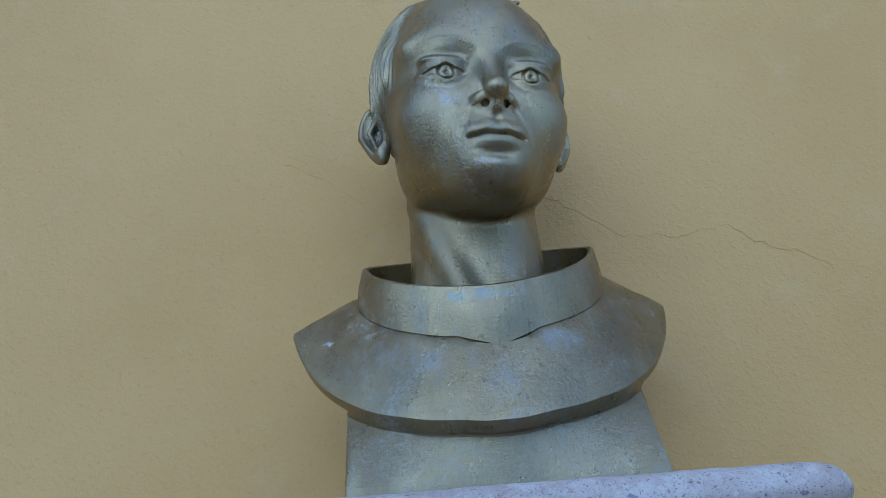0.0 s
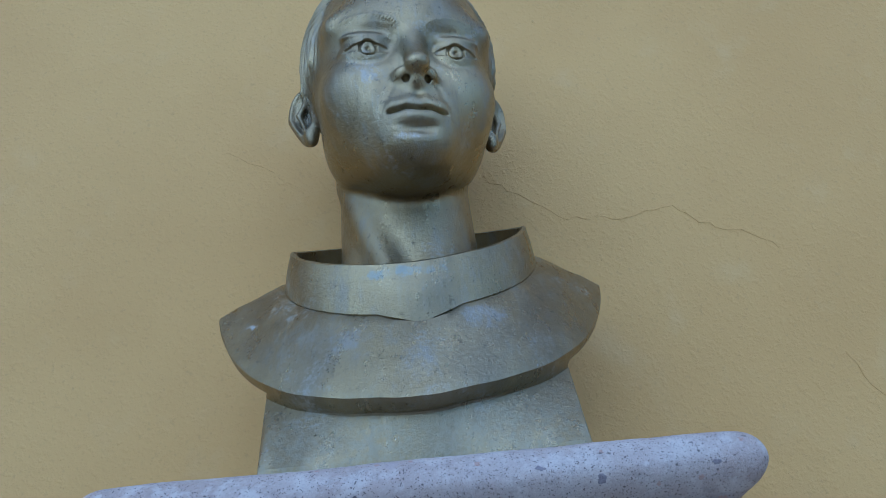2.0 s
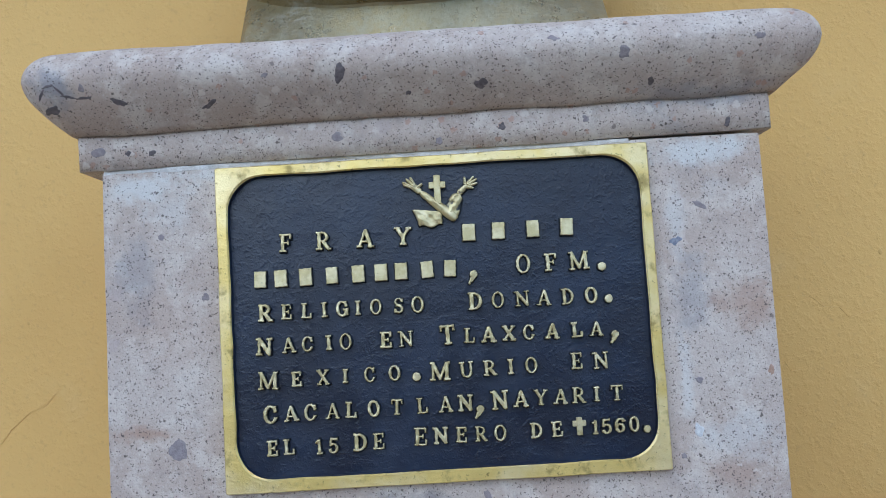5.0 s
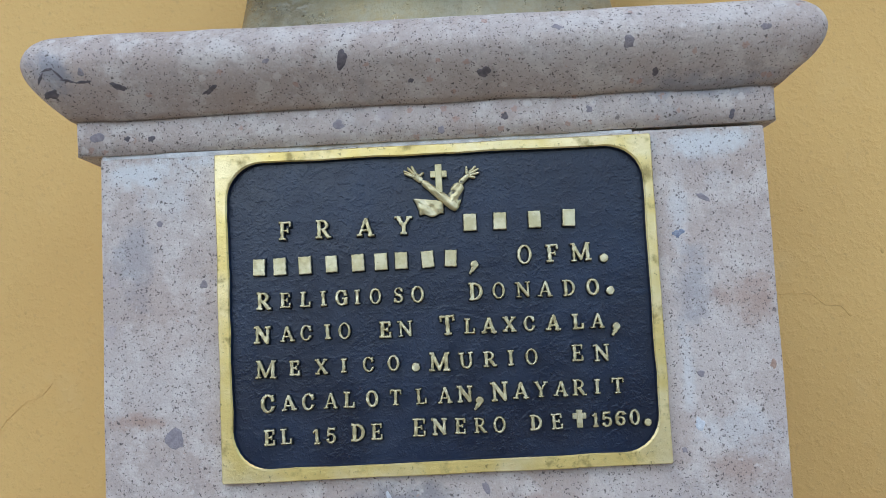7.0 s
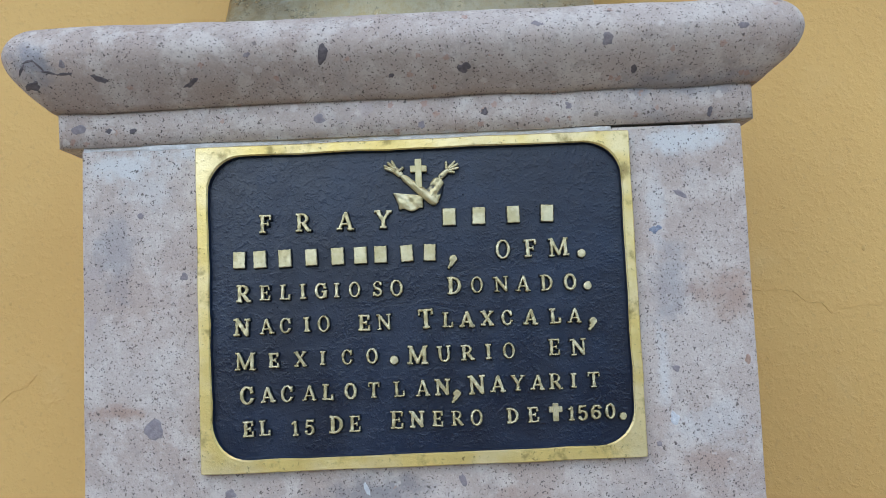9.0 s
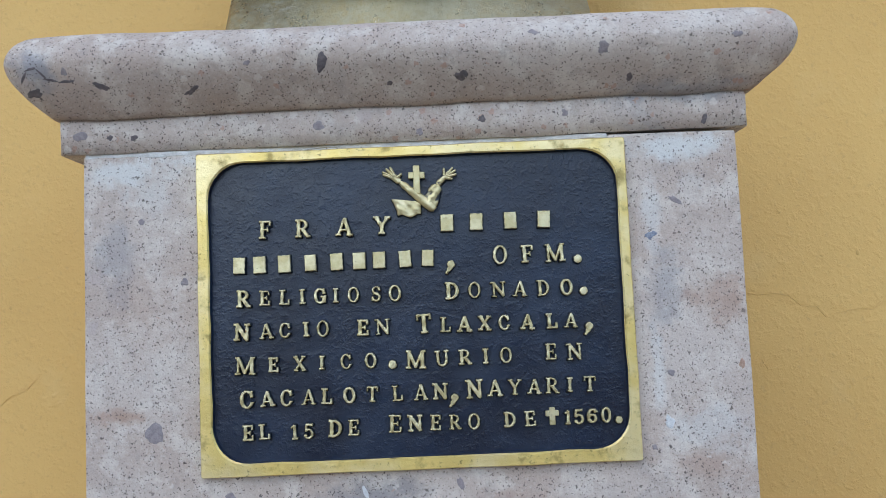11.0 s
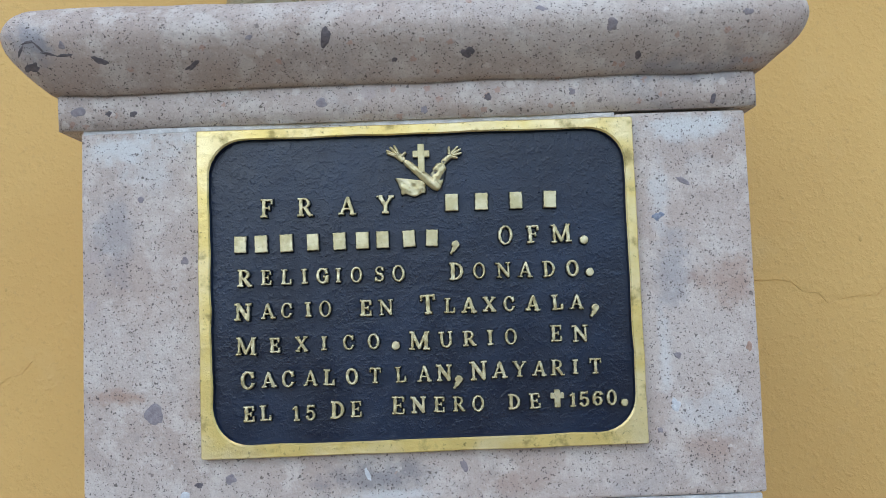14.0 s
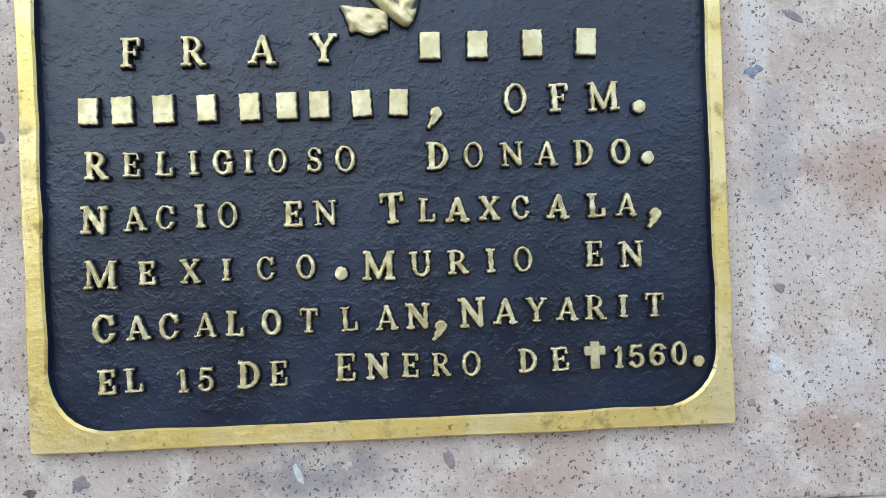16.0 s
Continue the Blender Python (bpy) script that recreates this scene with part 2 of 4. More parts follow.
def black_enamel():
    k = Mat("blue-black plate paint", 0.42)
    k.b.inputs["Specular IOR Level"].default_value = 0.5
    c = k.mix(k.ramp(k.noise(18, 5), 0.35, 0.7), (0.005, 0.008, 0.022), (0.010, 0.018, 0.042))
    c = k.mix(k.ramp(k.noise(260, 4, 0.7), 0.70, 0.78, 0, 0.5), c, (0.14, 0.16, 0.19))
    c = k.mix(k.ramp(k.noise(30, 6, 0.7, (0.4, 1, 1.8)), 0.66, 0.78, 0, 0.35), c, (0.07, 0.10, 0.16))
    k.colour(c)
    k.rough(k.ramp(k.noise(40, 4), 0.35, 0.7, 0.30, 0.42))
    k.bump(k.noise(720, 4, 0.6), 0.0005, 0.28)
    k.bump(k.ramp(k.noise(330, 3, 0.55), 0.45, 0.75), 0.0007, 0.24)
    k.bump(k.noise(60, 4), 0.003, 0.2)
    return k.m


def plain(name, a, b, scale=60, rough=0.8, bump=0.0015):
    k = Mat(name, rough)
    k.colour(k.mix(k.ramp(k.noise(scale, 5, 0.6), 0.35, 0.7), a, b))
    k.bump(k.noise(scale * 3, 4, 0.6), bump, 0.6)
    return k.m


STUCCO = stucco_paint()
LIME, GREY, RUST, DARK = (0.60, 0.585, 0.575), (0.25, 0.245, 0.27), (0.36, 0.235, 0.175), (0.20, 0.19, 0.20)
STONE = pink_tuff("pink tuff", (1.05, 1.01, 0.96), spots=(
    (0.06, 1.4475, 0.20, 0.0065, LIME, 0.85), (-0.112, 1.440, 0.034, 0.010, LIME, 0.9), (-0.114, 1.275, 0.022, 0.0065, RUST, 0.8), (0.244, 1.288, 0.005, 0.030, LIME, 0.6), (-0.095, 1.425, 0.016, 0.018, LIME, 0.5), (0.262, 1.441, 0.045, 0.009, LIME, 0.95),
    (0.245, 1.395, 0.008, 0.030, LIME, 0.6), (0.252, 1.345, 0.014, 0.030, GREY, 0.5), (0.285, 1.338, 0.024, 0.018, RUST, 0.6),
    (0.268, 1.228, 0.020, 0.010, RUST, 0.4), (0.275, 1.250, 0.030, 0.016, LIME, 0.5), (0.050, 1.217, 0.035, 0.012, DARK, 0.7),
    (0.055, 1.204, 0.045, 0.005, LIME, 0.7), (0.145, 1.210, 0.024, 0.007, RUST, 0.35), (-0.098, 1.345, 0.030, 0.040, RUST, 0.25),
    (-0.120, 1.380, 0.016, 0.030, GREY, 0.45), (-0.160, 1.505, 0.016, 0.012, GREY, 0.8), (0.265, 1.480, 0.050, 0.010, GREY, 0.6)))
STONE_WASHED = pink_tuff("limewashed tuff", (1.12, 1.15, 1.18), 0.75)
MORTAR = lime_mortar()
BRONZE = aged_bronze()
BRASS = polished_brass()
ENAMEL = black_enamel()
LETTER_BRASS = rubbed_letters()
CRACK = plain("crack dust", (0.52, 0.325, 0.103), (0.58, 0.37, 0.12))
DARK_CLAST = plain("dark clast", (0.10, 0.085, 0.09), (0.17, 0.14, 0.15), 300)
GREY_CLAST = plain("grey clast", (0.22, 0.19, 0.20), (0.30, 0.26, 0.27), 300)
PALE_CLAST = plain("pale clast", (0.50, 0.50, 0.52), (0.64, 0.64, 0.64), 300)
BLUE_CLAST = plain("slate blue clast", (0.17, 0.19, 0.26), (0.30, 0.32, 0.38), 300)
RUST_CLAST = plain("rusty clast", (0.34, 0.22, 0.16), (0.44, 0.30, 0.24), 200)
SHADE = plain("unseen opposite wall", (0.38, 0.35, 0.29), (0.46, 0.43, 0.36), 2, 0.85, 0.004)
PAVING = plain("brown paving", (0.25, 0.185, 0.115), (0.34, 0.26, 0.165), 3, 0.85, 0.004)


# ---- mesh helpers ----
def mesh_of(name, bm, material, smooth=False):
    me = bpy.data.meshes.new(name)
    bm.to_mesh(me)
    bm.free()
    me.materials.append(material)
    if smooth:
        me.polygons.foreach_set("use_smooth", [True] * len(me.polygons))
    return me


def part(name, bm, material, parent, label="", smooth=False):
    ob = new(name, mesh_of(name, bm, material, smooth))
    ob.parent = parent
    return tagged(ob, label)


def root(name, place):
    ob = new(name)
    ob.empty_display_size = 0.05
    ob.location = place
    return ob


def box(x0, x1, y0, y1, z0, z1, bevel=0.0, segments=2):
    bm = bmesh.new()
    bmesh.ops.create_cube(bm, size=1)
    for v in bm.verts:
        v.co = ((x0 + x1) / 2 + v.co.x * (x1 - x0), (y0 + y1) / 2 + v.co.y * (y1 - y0), (z0 + z1) / 2 + v.co.z * (z1 - z0))
    if bevel:
        bmesh.ops.bevel(bm, geom=bm.edges[:], offset=bevel, segments=segments, profile=0.5, affect="EDGES")
    return bm


def roughen(bm, amount, scale, cuts=0):
    """Uneven, hand-cut faces: subdivide and push each vertex by smooth noise."""
    if cuts:
        bmesh.ops.subdivide_edges(bm, edges=bm.edges[:], cuts=cuts, use_grid_fill=True)
    for v in bm.verts:
        v.co += noise.noise_vector(v.co * scale) * amount
    return bm


def shift(bm, d):
    bmesh.ops.translate(bm, verts=bm.verts[:], vec=d)
    return bm


def loft(rings, close_ends=True):
    """A skin over rings of equally many points."""
    bm = bmesh.new()
    made = [[bm.verts.new(p) for p in ring] for ring in rings]
    n = len(made[0])
    for a, b in zip(made, made[1:]):
        for i in range(n):
            bm.faces.new((a[i], a[(i + 1) % n], b[(i + 1) % n], b[i]))
    if close_ends:
        bm.faces.new(list(reversed(made[0])))
        bm.faces.new(made[-1])
    bmesh.ops.recalc_face_normals(bm, faces=bm.faces[:])
    return bm


# ---- setting: wall and ground ----
wall = new("wall_north", mesh_of("wall_north", box(-9, 9, WALL_Y, WALL_Y + 0.4, 0, 5.5), STUCCO))
tagged(wall, "ochre yellow painted stucco wall with hairline cracks", "wall", kind="structure")
ground = new("ground", mesh_of("ground", box(-60, 60, -120, WALL_Y + 0.4, -0.3, 0), PAVING))
# unseen wall opposite, added to shape reflections and bounce light onto the plinth
unseen_wall = new("unseen_wall_south", mesh_of("unseen_wall_south", box(-60, 60, -6.4, -6, 0, 2.0), SHADE))
tagged(unseen_wall, "unseen pale wall added opposite to shape reflected light", "wall", kind="structure")
tagged(ground, "earth-brown paved ground in front of the wall", "ground", kind="structure")


def hairline(points, width, seed):
    """A wandering crack as a slim raised ribbon along a few turning points (x, z) on the wall."""
    rng = random.Random(seed)
    line = []
    for (xa, za), (xb, zb) in zip(points, points[1:]):
        n = max(3, int(math.hypot(xb - xa, zb - za) / 0.012))
        for i in range(n):
            f = i / n
            line.append((xa + (xb - xa) * f + rng.uniform(-1, 1) * 0.0035, za + (zb - za) * f + rng.uniform(-1, 1) * 0.0042))
    bm = bmesh.new()
    rows = []
    for i, (x, z) in enumerate(line):
        w = width * rng.uniform(0.35, 1.0) * (1 - abs(2 * i / len(line) - 1) ** 4)
        rows.append([bm.verts.new((x + a * w * 0.3, WALL_Y + y, z + a * w)) for a, y in ((-0.5, 0.0005), (0, -0.0006), (0.5, 0.0005))])
    for a, b in zip(rows, rows[1:]):
        for j in range(2):
            bm.faces.new((a[j], a[j + 1], b[j + 1], b[j]))
    part("crack", bm, CRACK, wall, "thin branching crack in the paint")


for n, pts in enumerate((
        [(0.19, 1.93), (0.292, 1.862), (0.37, 1.856), (0.436, 1.867), (0.488, 1.828), (0.535, 1.822), (0.578, 1.783)],
        [(-0.16, 2.0), (-0.082, 1.957), (-0.05, 1.927), (-0.03, 1.88)],
        [(-0.066, 2.277), (-0.028, 2.266), (0.032, 2.292), (0.104, 2.30)],
        [(0.40, 1.345), (0.43, 1.343), (0.475, 1.336), (0.515, 1.316), (0.553, 1.321), (0.62, 1.33)],
        [(0.615, 1.65), (0.645, 1.60), (0.66, 1.54)],
        [(-0.43, 1.225), (-0.40, 1.236), (-0.355, 1.272), (-0.33, 1.29)],
        [(0.41, 1.265), (0.44, 1.268), (0.47, 1.255)],
        [(0.468, 1.436), (0.475, 1.426)])):
    hairline(pts, 0.00036 if n in (0, 1, 2, 4) else 0.0007, 40 + n)

# small dark nicks in the paint
for n, (x, z, r) in enumerate(((0.289, 2.176, 0.0022), (0.554, 1.382, 0.0028), (-0.37, 1.36, 0.002), (0.33, 1.80, 0.0014))):
    bm = bmesh.new()
    bmesh.ops.create_icosphere(bm, subdivisions=2, radius=r)
    for v in bm.verts:
        v.co = (v.co.x * 0.8, v.co.y * 0.3, v.co.z * 1.2)
    part("paint_nick", shift(bm, (x, WALL_Y, z)), CRACK, wall)


# ---- plinth: stone blocks, cap and mortar ----
plinth = root("stone_plinth", (XC, FRONT, 0))
tagged(plinth, "pink-grey volcanic stone plinth with bullnose cap against ochre wall", "plinth")
P0 = Vector((XC, FRONT, 0))


def stone_block(name, x0, x1, y0, y1, z0, z1, material, label="", cuts=10, amount=0.0004):
    bm = box(x0, x1, y0, y1, z0, z1, 0.002)
    return part(name, shift(roughen(bm, amount, 22, cuts), -P0), material, plinth, label)


BACK = WALL_Y - 0.002
inscribed = stone_block("shaft_block", X0, X1, FRONT, BACK, JOINT + 0.0004, 1.4524, STONE, "pink-grey speckled stone block")
stone_block("lower_block", X0 - 0.003, X1 + 0.002, FRONT + 0.001, BACK, 0.62, JOINT - 0.0075, STONE_WASHED, "limewashed stone block")
stone_block("lower_block", X0 - 0.004, X1 + 0.003, FRONT, BACK, 0.22, 0.614, STONE_WASHED, "limewashed stone block")
stone_block("footing", X0 - 0.05, X1 + 0.05, FRONT - 0.05, BACK, 0.0, 0.215, STONE_WASHED, "broad limewashed footing stone")


def ragged_strip(name, x0, x1, z0, z1, y, wob, seed, label):
    """A smear of mortar with an uneven lower edge, proud of the stone by a little."""
    bm = bmesh.new()
    n = 90
    rows = []
    for i in range(n + 1):
        x = x0 + (x1 - x0) * i / n
        low = z0 + noise.noise(Vector((x * 60, seed, 0))) * wob + noise.noise(Vector((x * 17, seed, 3))) * wob * 1.3
        bulge = 0.0003 + 0.0002 * noise.noise(Vector((x * 90, seed, 7)))
        rows.append([bm.verts.new(p) for p in ((x, y + 0.002, z1), (x, y - bulge, z1 - 0.0004), (x, y - bulge, (low + z1) / 2), (x, y - bulge * 0.7, low + 0.0006), (x, y + 0.004, low))])
    for a, b in zip(rows, rows[1:]):
        for j in range(4):
            bm.faces.new((a[j], a[j + 1], b[j + 1], b[j]))
    bmesh.ops.recalc_face_normals(bm, faces=bm.faces[:])
    return part(name, shift(bm, -P0), MORTAR, plinth, label)


ragged_strip("mortar_joint", X0 + 0.002, 0.218, 1.4496, 1.4535, FRONT, 0.0014, 2.0, "whitish lime mortar smear")
ragged_strip("mortar_joint", X0 - 0.001, X1 - 0.004, JOINT - 0.0085, JOINT + 0.0001, FRONT + 0.0002, 0.0015, 8.0, "whitish lime mortar joint")


def cap_rings():
    """Profile of the cap carried round three sides: fascia, cove, half-round nose, flat top."""
    prof = [(0.0, 1.4535), (0.0, 1.4768), (-0.0012, 1.4776), (0.0035, 1.4778)]
    nose, out, high = 1.5095, 0.0312, TOP - 1.5095
    for i in range(1, 12):
        f = i / 12
        prof.append((0.0035 + (out - 0.0035) * (0.15 * f + 0.85 * math.sin(f * pi_2)), 1.4778 + (nose - 1.4778) * f))
    for i in range(11):
        a = pi_2 * i / 10
        prof.append((0.0070 + (out - 0.0070) * math.cos(a), nose + high * math.sin(a)))
    prof.append((-0.03, TOP + 0.0005))
    return prof


pi_2 = math.pi / 2


def cap_mesh():
    fx0, fx1, fy = -0.157, 0.3155, 0.695
    n = 46
    rings = []
    for out, z in cap_rings():
        ring = []
        rc = max(0.004, out * 0.35 + 0.003)
        xa, xb, ya = fx0 - out * 0.84, fx1 + out * 0.92, fy - out
        ring.append((xa, BACK, z))
        for i in range(7):
            a = pi_2 * i / 6
            ring.append((xa + rc * (1 - math.cos(a)), ya + rc * (1 - math.sin(a)), z))
        for i in range(1, n):
            ring.append((xa + rc + (xb - xa - 2 * rc) * i / n, ya, z))
        for i in range(7):
            a = pi_2 * (1 - i / 6)
            ring.append((xb - rc * (1 - math.cos(a)), ya + rc * (1 - math.sin(a)), z))
        ring.append((xb, BACK, z))
        rings.append(ring)
    bm = loft(rings)
    for v in bm.verts:
        d = noise.noise_vector(v.co * 16) * 0.0022 + noise.noise_vector(v.co * 60) * 0.0007
        v.co += Vector((d.x * 0.5, d.y if v.co.y < BACK - 0.02 else 0, d.z * 0.8))
    return bm


cap = part("cap", shift(cap_mesh(), -P0), STONE, plinth, "half-round moulded stone cap with worn ends", True)
mod_angle = cap.data
for p in mod_angle.polygons:
    p.use_smooth = p.normal.z < 0.98


def skin_of(*obs):
    """Search tree over the stones, in world coordinates."""
    trees = []
    for ob in obs:
        me = ob.data
        trees.append(BVHTree.FromPolygons([v.co + P0 for v in me.vertices], [p.vertices[:] for p in me.polygons]))
    return trees


SKINS = skin_of(inscribed, cap)


def face_y(x, z):
    """Depth of the stone's face, seen from the front."""
    near = [hit[0].y for hit in (tree.ray_cast(Vector((x, 0.3, z)), Vector((0, 1, 0))) for tree in SKINS) if hit[0]]
    return min(near) if near else FRONT


def clast(x, z, w, h, material, seed, tilt=0.0):
    """A stone fragment with a ragged outline, ground flush with the face of the tuff."""
    bm = bmesh.new()
    ca, sa = math.cos(tilt), math.sin(tilt)
    mid = bm.verts.new((x, face_y(x, z) - 0.00022, z))
    rings = []
    for f in (0.5, 0.85, 1.0):
        ring = []
        for i in range(18):
            a = 2 * math.pi * i / 18
            r = 0.5 * f * (1 + 0.55 * noise.noise(Vector((math.cos(a) * 1.3, math.sin(a) * 1.3, seed * 3.7))) + 0.22 * noise.noise(Vector((math.cos(a) * 4, math.sin(a) * 4, seed * 1.9))))
            px, pz = r * w * math.cos(a), r * h * math.sin(a)
            px, pz = x + px * ca - pz * sa, z + px * sa + pz * ca
            ring.append(bm.verts.new((px, face_y(px, pz) - (0.00022 if f < 1 else -0.0002), pz)))
        rings.append(ring)
    for i in range(18):
        j = (i + 1) % 18
        bm.faces.new((mid, rings[0][i], rings[0][j]))
        for a, b in zip(rings, rings[1:]):
            bm.faces.new((a[i], b[i], b[j], a[j]))
    part("clast", shift(bm, -P0), material, plinth, "", True)


for n, (x, z, w, h, m, tilt) in enumerate((
        (-0.094, 1.262, 0.014, 0.013, GREY_CLAST, 0.2), (0.249, 1.256, 0.007, 0.0085, PALE_CLAST, 0.7), (0.244, 1.382, 0.008, 0.006, BLUE_CLAST, 0.5),
        (0.252, 1.289, 0.005, 0.005, GREY_CLAST, 0), (0.300, 1.293, 0.004, 0.006, RUST_CLAST, 0), (-0.073, 1.363, 0.006, 0.005, GREY_CLAST, 0),
        (-0.102, 1.405, 0.005, 0.004, GREY_CLAST, 0.4), (0.262, 1.405, 0.010, 0.004, GREY_CLAST, -0.5), (0.108, 1.222, 0.004, 0.011, GREY_CLAST, 0.3),
        (0.045, 1.218, 0.003, 0.010, PALE_CLAST, 0.4), (-0.045, 1.219, 0.007, 0.007, GREY_CLAST, 0.1), (-0.075, 1.208, 0.008, 0.006, PALE_CLAST, 0.8),
        (-0.066, 1.216, 0.006, 0.004, DARK_CLAST, 0.1), (0.238, 1.24, 0.004, 0.004, GREY_CLAST, 0))):
    clast(x, z, w, h, m, n, tilt)
for n, (x, z, w, h, m) in enumerate((
        (0.028, 1.502, 0.0065, 0.012, DARK_CLAST), (0.120, 1.491, 0.009, 0.005, DARK_CLAST), (0.213, 1.503, 0.007, 0.007, GREY_CLAST),
        (-0.118, 1.493, 0.012, 0.004, DARK_CLAST), (-0.14, 1.502, 0.004, 0.005, GREY_CLAST), (-0.163, 1.491, 0.011, 0.005, DARK_CLAST),
        (0.232, 1.487, 0.005, 0.004, DARK_CLAST), (0.30, 1.508, 0.007, 0.005, GREY_CLAST), (-0.06, 1.489, 0.010, 0.003, DARK_CLAST),
        (0.168, 1.515, 0.008, 0.004, GREY_CLAST), (0.072, 1.489, 0.004, 0.003, DARK_CLAST), (-0.02, 1.503, 0.005, 0.003, GREY_CLAST))):
    clast(x, z, w, h, m, 50 + n, 0.3 * (n % 3 - 1))
for n, (x, z, w, h, m) in enumerate((
        (0.021, 1.466, 0.008, 0.007, GREY_CLAST), (-0.142, 1.4655, 0.010, 0.006, GREY_CLAST), (-0.106, 1.463, 0.005, 0.004, DARK_CLAST),
        (-0.122, 1.464, 0.004, 0.004, DARK_CLAST), (0.133, 1.466, 0.005, 0.005, DARK_CLAST), (0.19, 1.468, 0.005, 0.005, GREY_CLAST),
        (0.285, 1.4595, 0.008, 0.004, DARK_CLAST), (0.09, 1.459, 0.006, 0.005, GREY_CLAST))):
    clast(x, z, w, h, m, 80 + n, 0.2 * n)

# squiggle of a healed crack at one end of the cap
for n, (x, z, w, tilt) in enumerate(((-0.167, 1.4995, 0.009, 0.9), (-0.161, 1.5045, 0.009, 0.2), (-0.155, 1.5015, 0.009, -0.8), (-0.149, 1.4975, 0.010, -0.2), (-0.140, 1.4965, 0.011, 0.0))):
    clast(x, z, w, 0.0016, DARK_CLAST, 120 + n, tilt)


# ---- plaque ----
PX, PZ, PY = 0.0834, 1.3395, FRONT
plaque = root("memorial_plaque", (PX, PY, PZ))
tagged(plaque, "brass-framed blue-black plaque with raised brass lettering on stone", "plaque")
PW, PH = 0.1460, 0.1075


def rounded(hw, hh, r, n, dx=0.0, dz=0.0, wob=0.0):
    pts = []
    for cx, cz, a0 in ((hw - r, hh - r, 0), (-hw + r, hh - r, 90), (-hw + r, -hh + r, 180), (hw - r, -hh + r, 270)):
        for i in range(n + 1):
            a = radians(a0 + 90 * i / n)
            x, z = cx + r * math.cos(a) + dx, cz + r * math.sin(a) + dz
            w = wob * noise.noise(Vector((x * 45, z * 45, 5)))
            pts.append((x + w, z + w))
    # fill the straight runs so that edges can waver
    out = []
    for (xa, za), (xb, zb) in zip(pts, pts[1:] + pts[:1]):
        k = 12 if math.hypot(xb - xa, zb - za) > 0.02 else 1
        for i in range(k):
            f = i / k
            x, z = xa + (xb - xa) * f, za + (zb - za) * f
            w = wob * noise.noise(Vector((x * 70, z * 70, 9))) if 0 < i else 0
            out.append((x + w, z + w))
    return out


outer = rounded(0.1457, 0.1080, 0.0014, 8, -0.0003, 0.0014, 0.0006)
inner = rounded(0.1382, 0.1004, 0.0245, 8, 0.0002, 0.0022, 0.0008)
FT = -0.0062                        # front of the frame, from the stone
plaque_frame = part("frame", loft([
    [(x, 0.0, z) for x, z in outer], [(x, FT + 0.0010, z) for x, z in outer],
    [(x * 0.9955, FT, z * 0.9945) for x, z in outer], [(x * 1.007, FT, z * 1.009) for x, z in inner],
    [(x, FT + 0.0010, z) for x, z in inner]], False), BRASS, plaque, "worn yellow brass frame")
# inner edge in the plate's dark colour, standing in for the recess's shade
part("frame_edge_shade", loft([
    [(x, FT + 0.0010, z) for x, z in inner], [(x * 0.998, -0.0030, z * 0.998) for x, z in inner],
    [(x * 0.9965, 0.0, z * 0.9965) for x, z in inner]], False), ENAMEL, plaque, "inner edge of the frame, coloured dark for its shade")


def plate_mesh():
    bm = bmesh.new()
    pts = rounded(0.1390, 0.1012, 0.0250, 8, 0.0002, 0.0022)
    bm.faces.new([bm.verts.new((x, -0.0012, z)) for x, z in pts])
    bmesh.ops.recalc_face_normals(bm, faces=bm.faces[:])
    if bm.faces[:][0].normal.y > 0:
        bmesh.ops.reverse_faces(bm, faces=bm.faces[:])
    base = bm.faces[:]
    got = bmesh.ops.extrude_face_region(bm, geom=base)
    bmesh.ops.translate(bm, verts=[v for v in got["geom"] if isinstance(v, bmesh.types.BMVert)], vec=(0, 0.0011, 0))
    return bm


part("plate", plate_mesh(), ENAMEL, plaque, "blue-black painted cast plate")

# raised lettering: worn slab-serif capitals, each a low cast relief with rounded shoulders
def bar2(X, Z, x0, z0, x1, z1, r):
    dx, dz = x1 - x0, z1 - z0
    h = np.clip(((X - x0) * dx + (Z - z0) * dz) / (dx * dx + dz * dz), 0, 1)
    return np.hypot(X - x0 - h * dx, Z - z0 - h * dz) - r


def box2(X, Z, cx, cz, hx, hz):
    qx, qz = np.abs(X - cx) - hx, np.abs(Z - cz) - hz
    return np.hypot(np.maximum(qx, 0), np.maximum(qz, 0)) + np.minimum(np.maximum(qx, qz), 0)


def oval2(X, Z, cx, cz, rx, rz):
    k = np.hypot((X - cx) / rx, (Z - cz) / rz)
    g = np.hypot((X - cx) / rx ** 2, (Z - cz) / rz ** 2) + 1e-6
    return k * (k - 1) / g


STEM, THIN = 0.100, 0.068


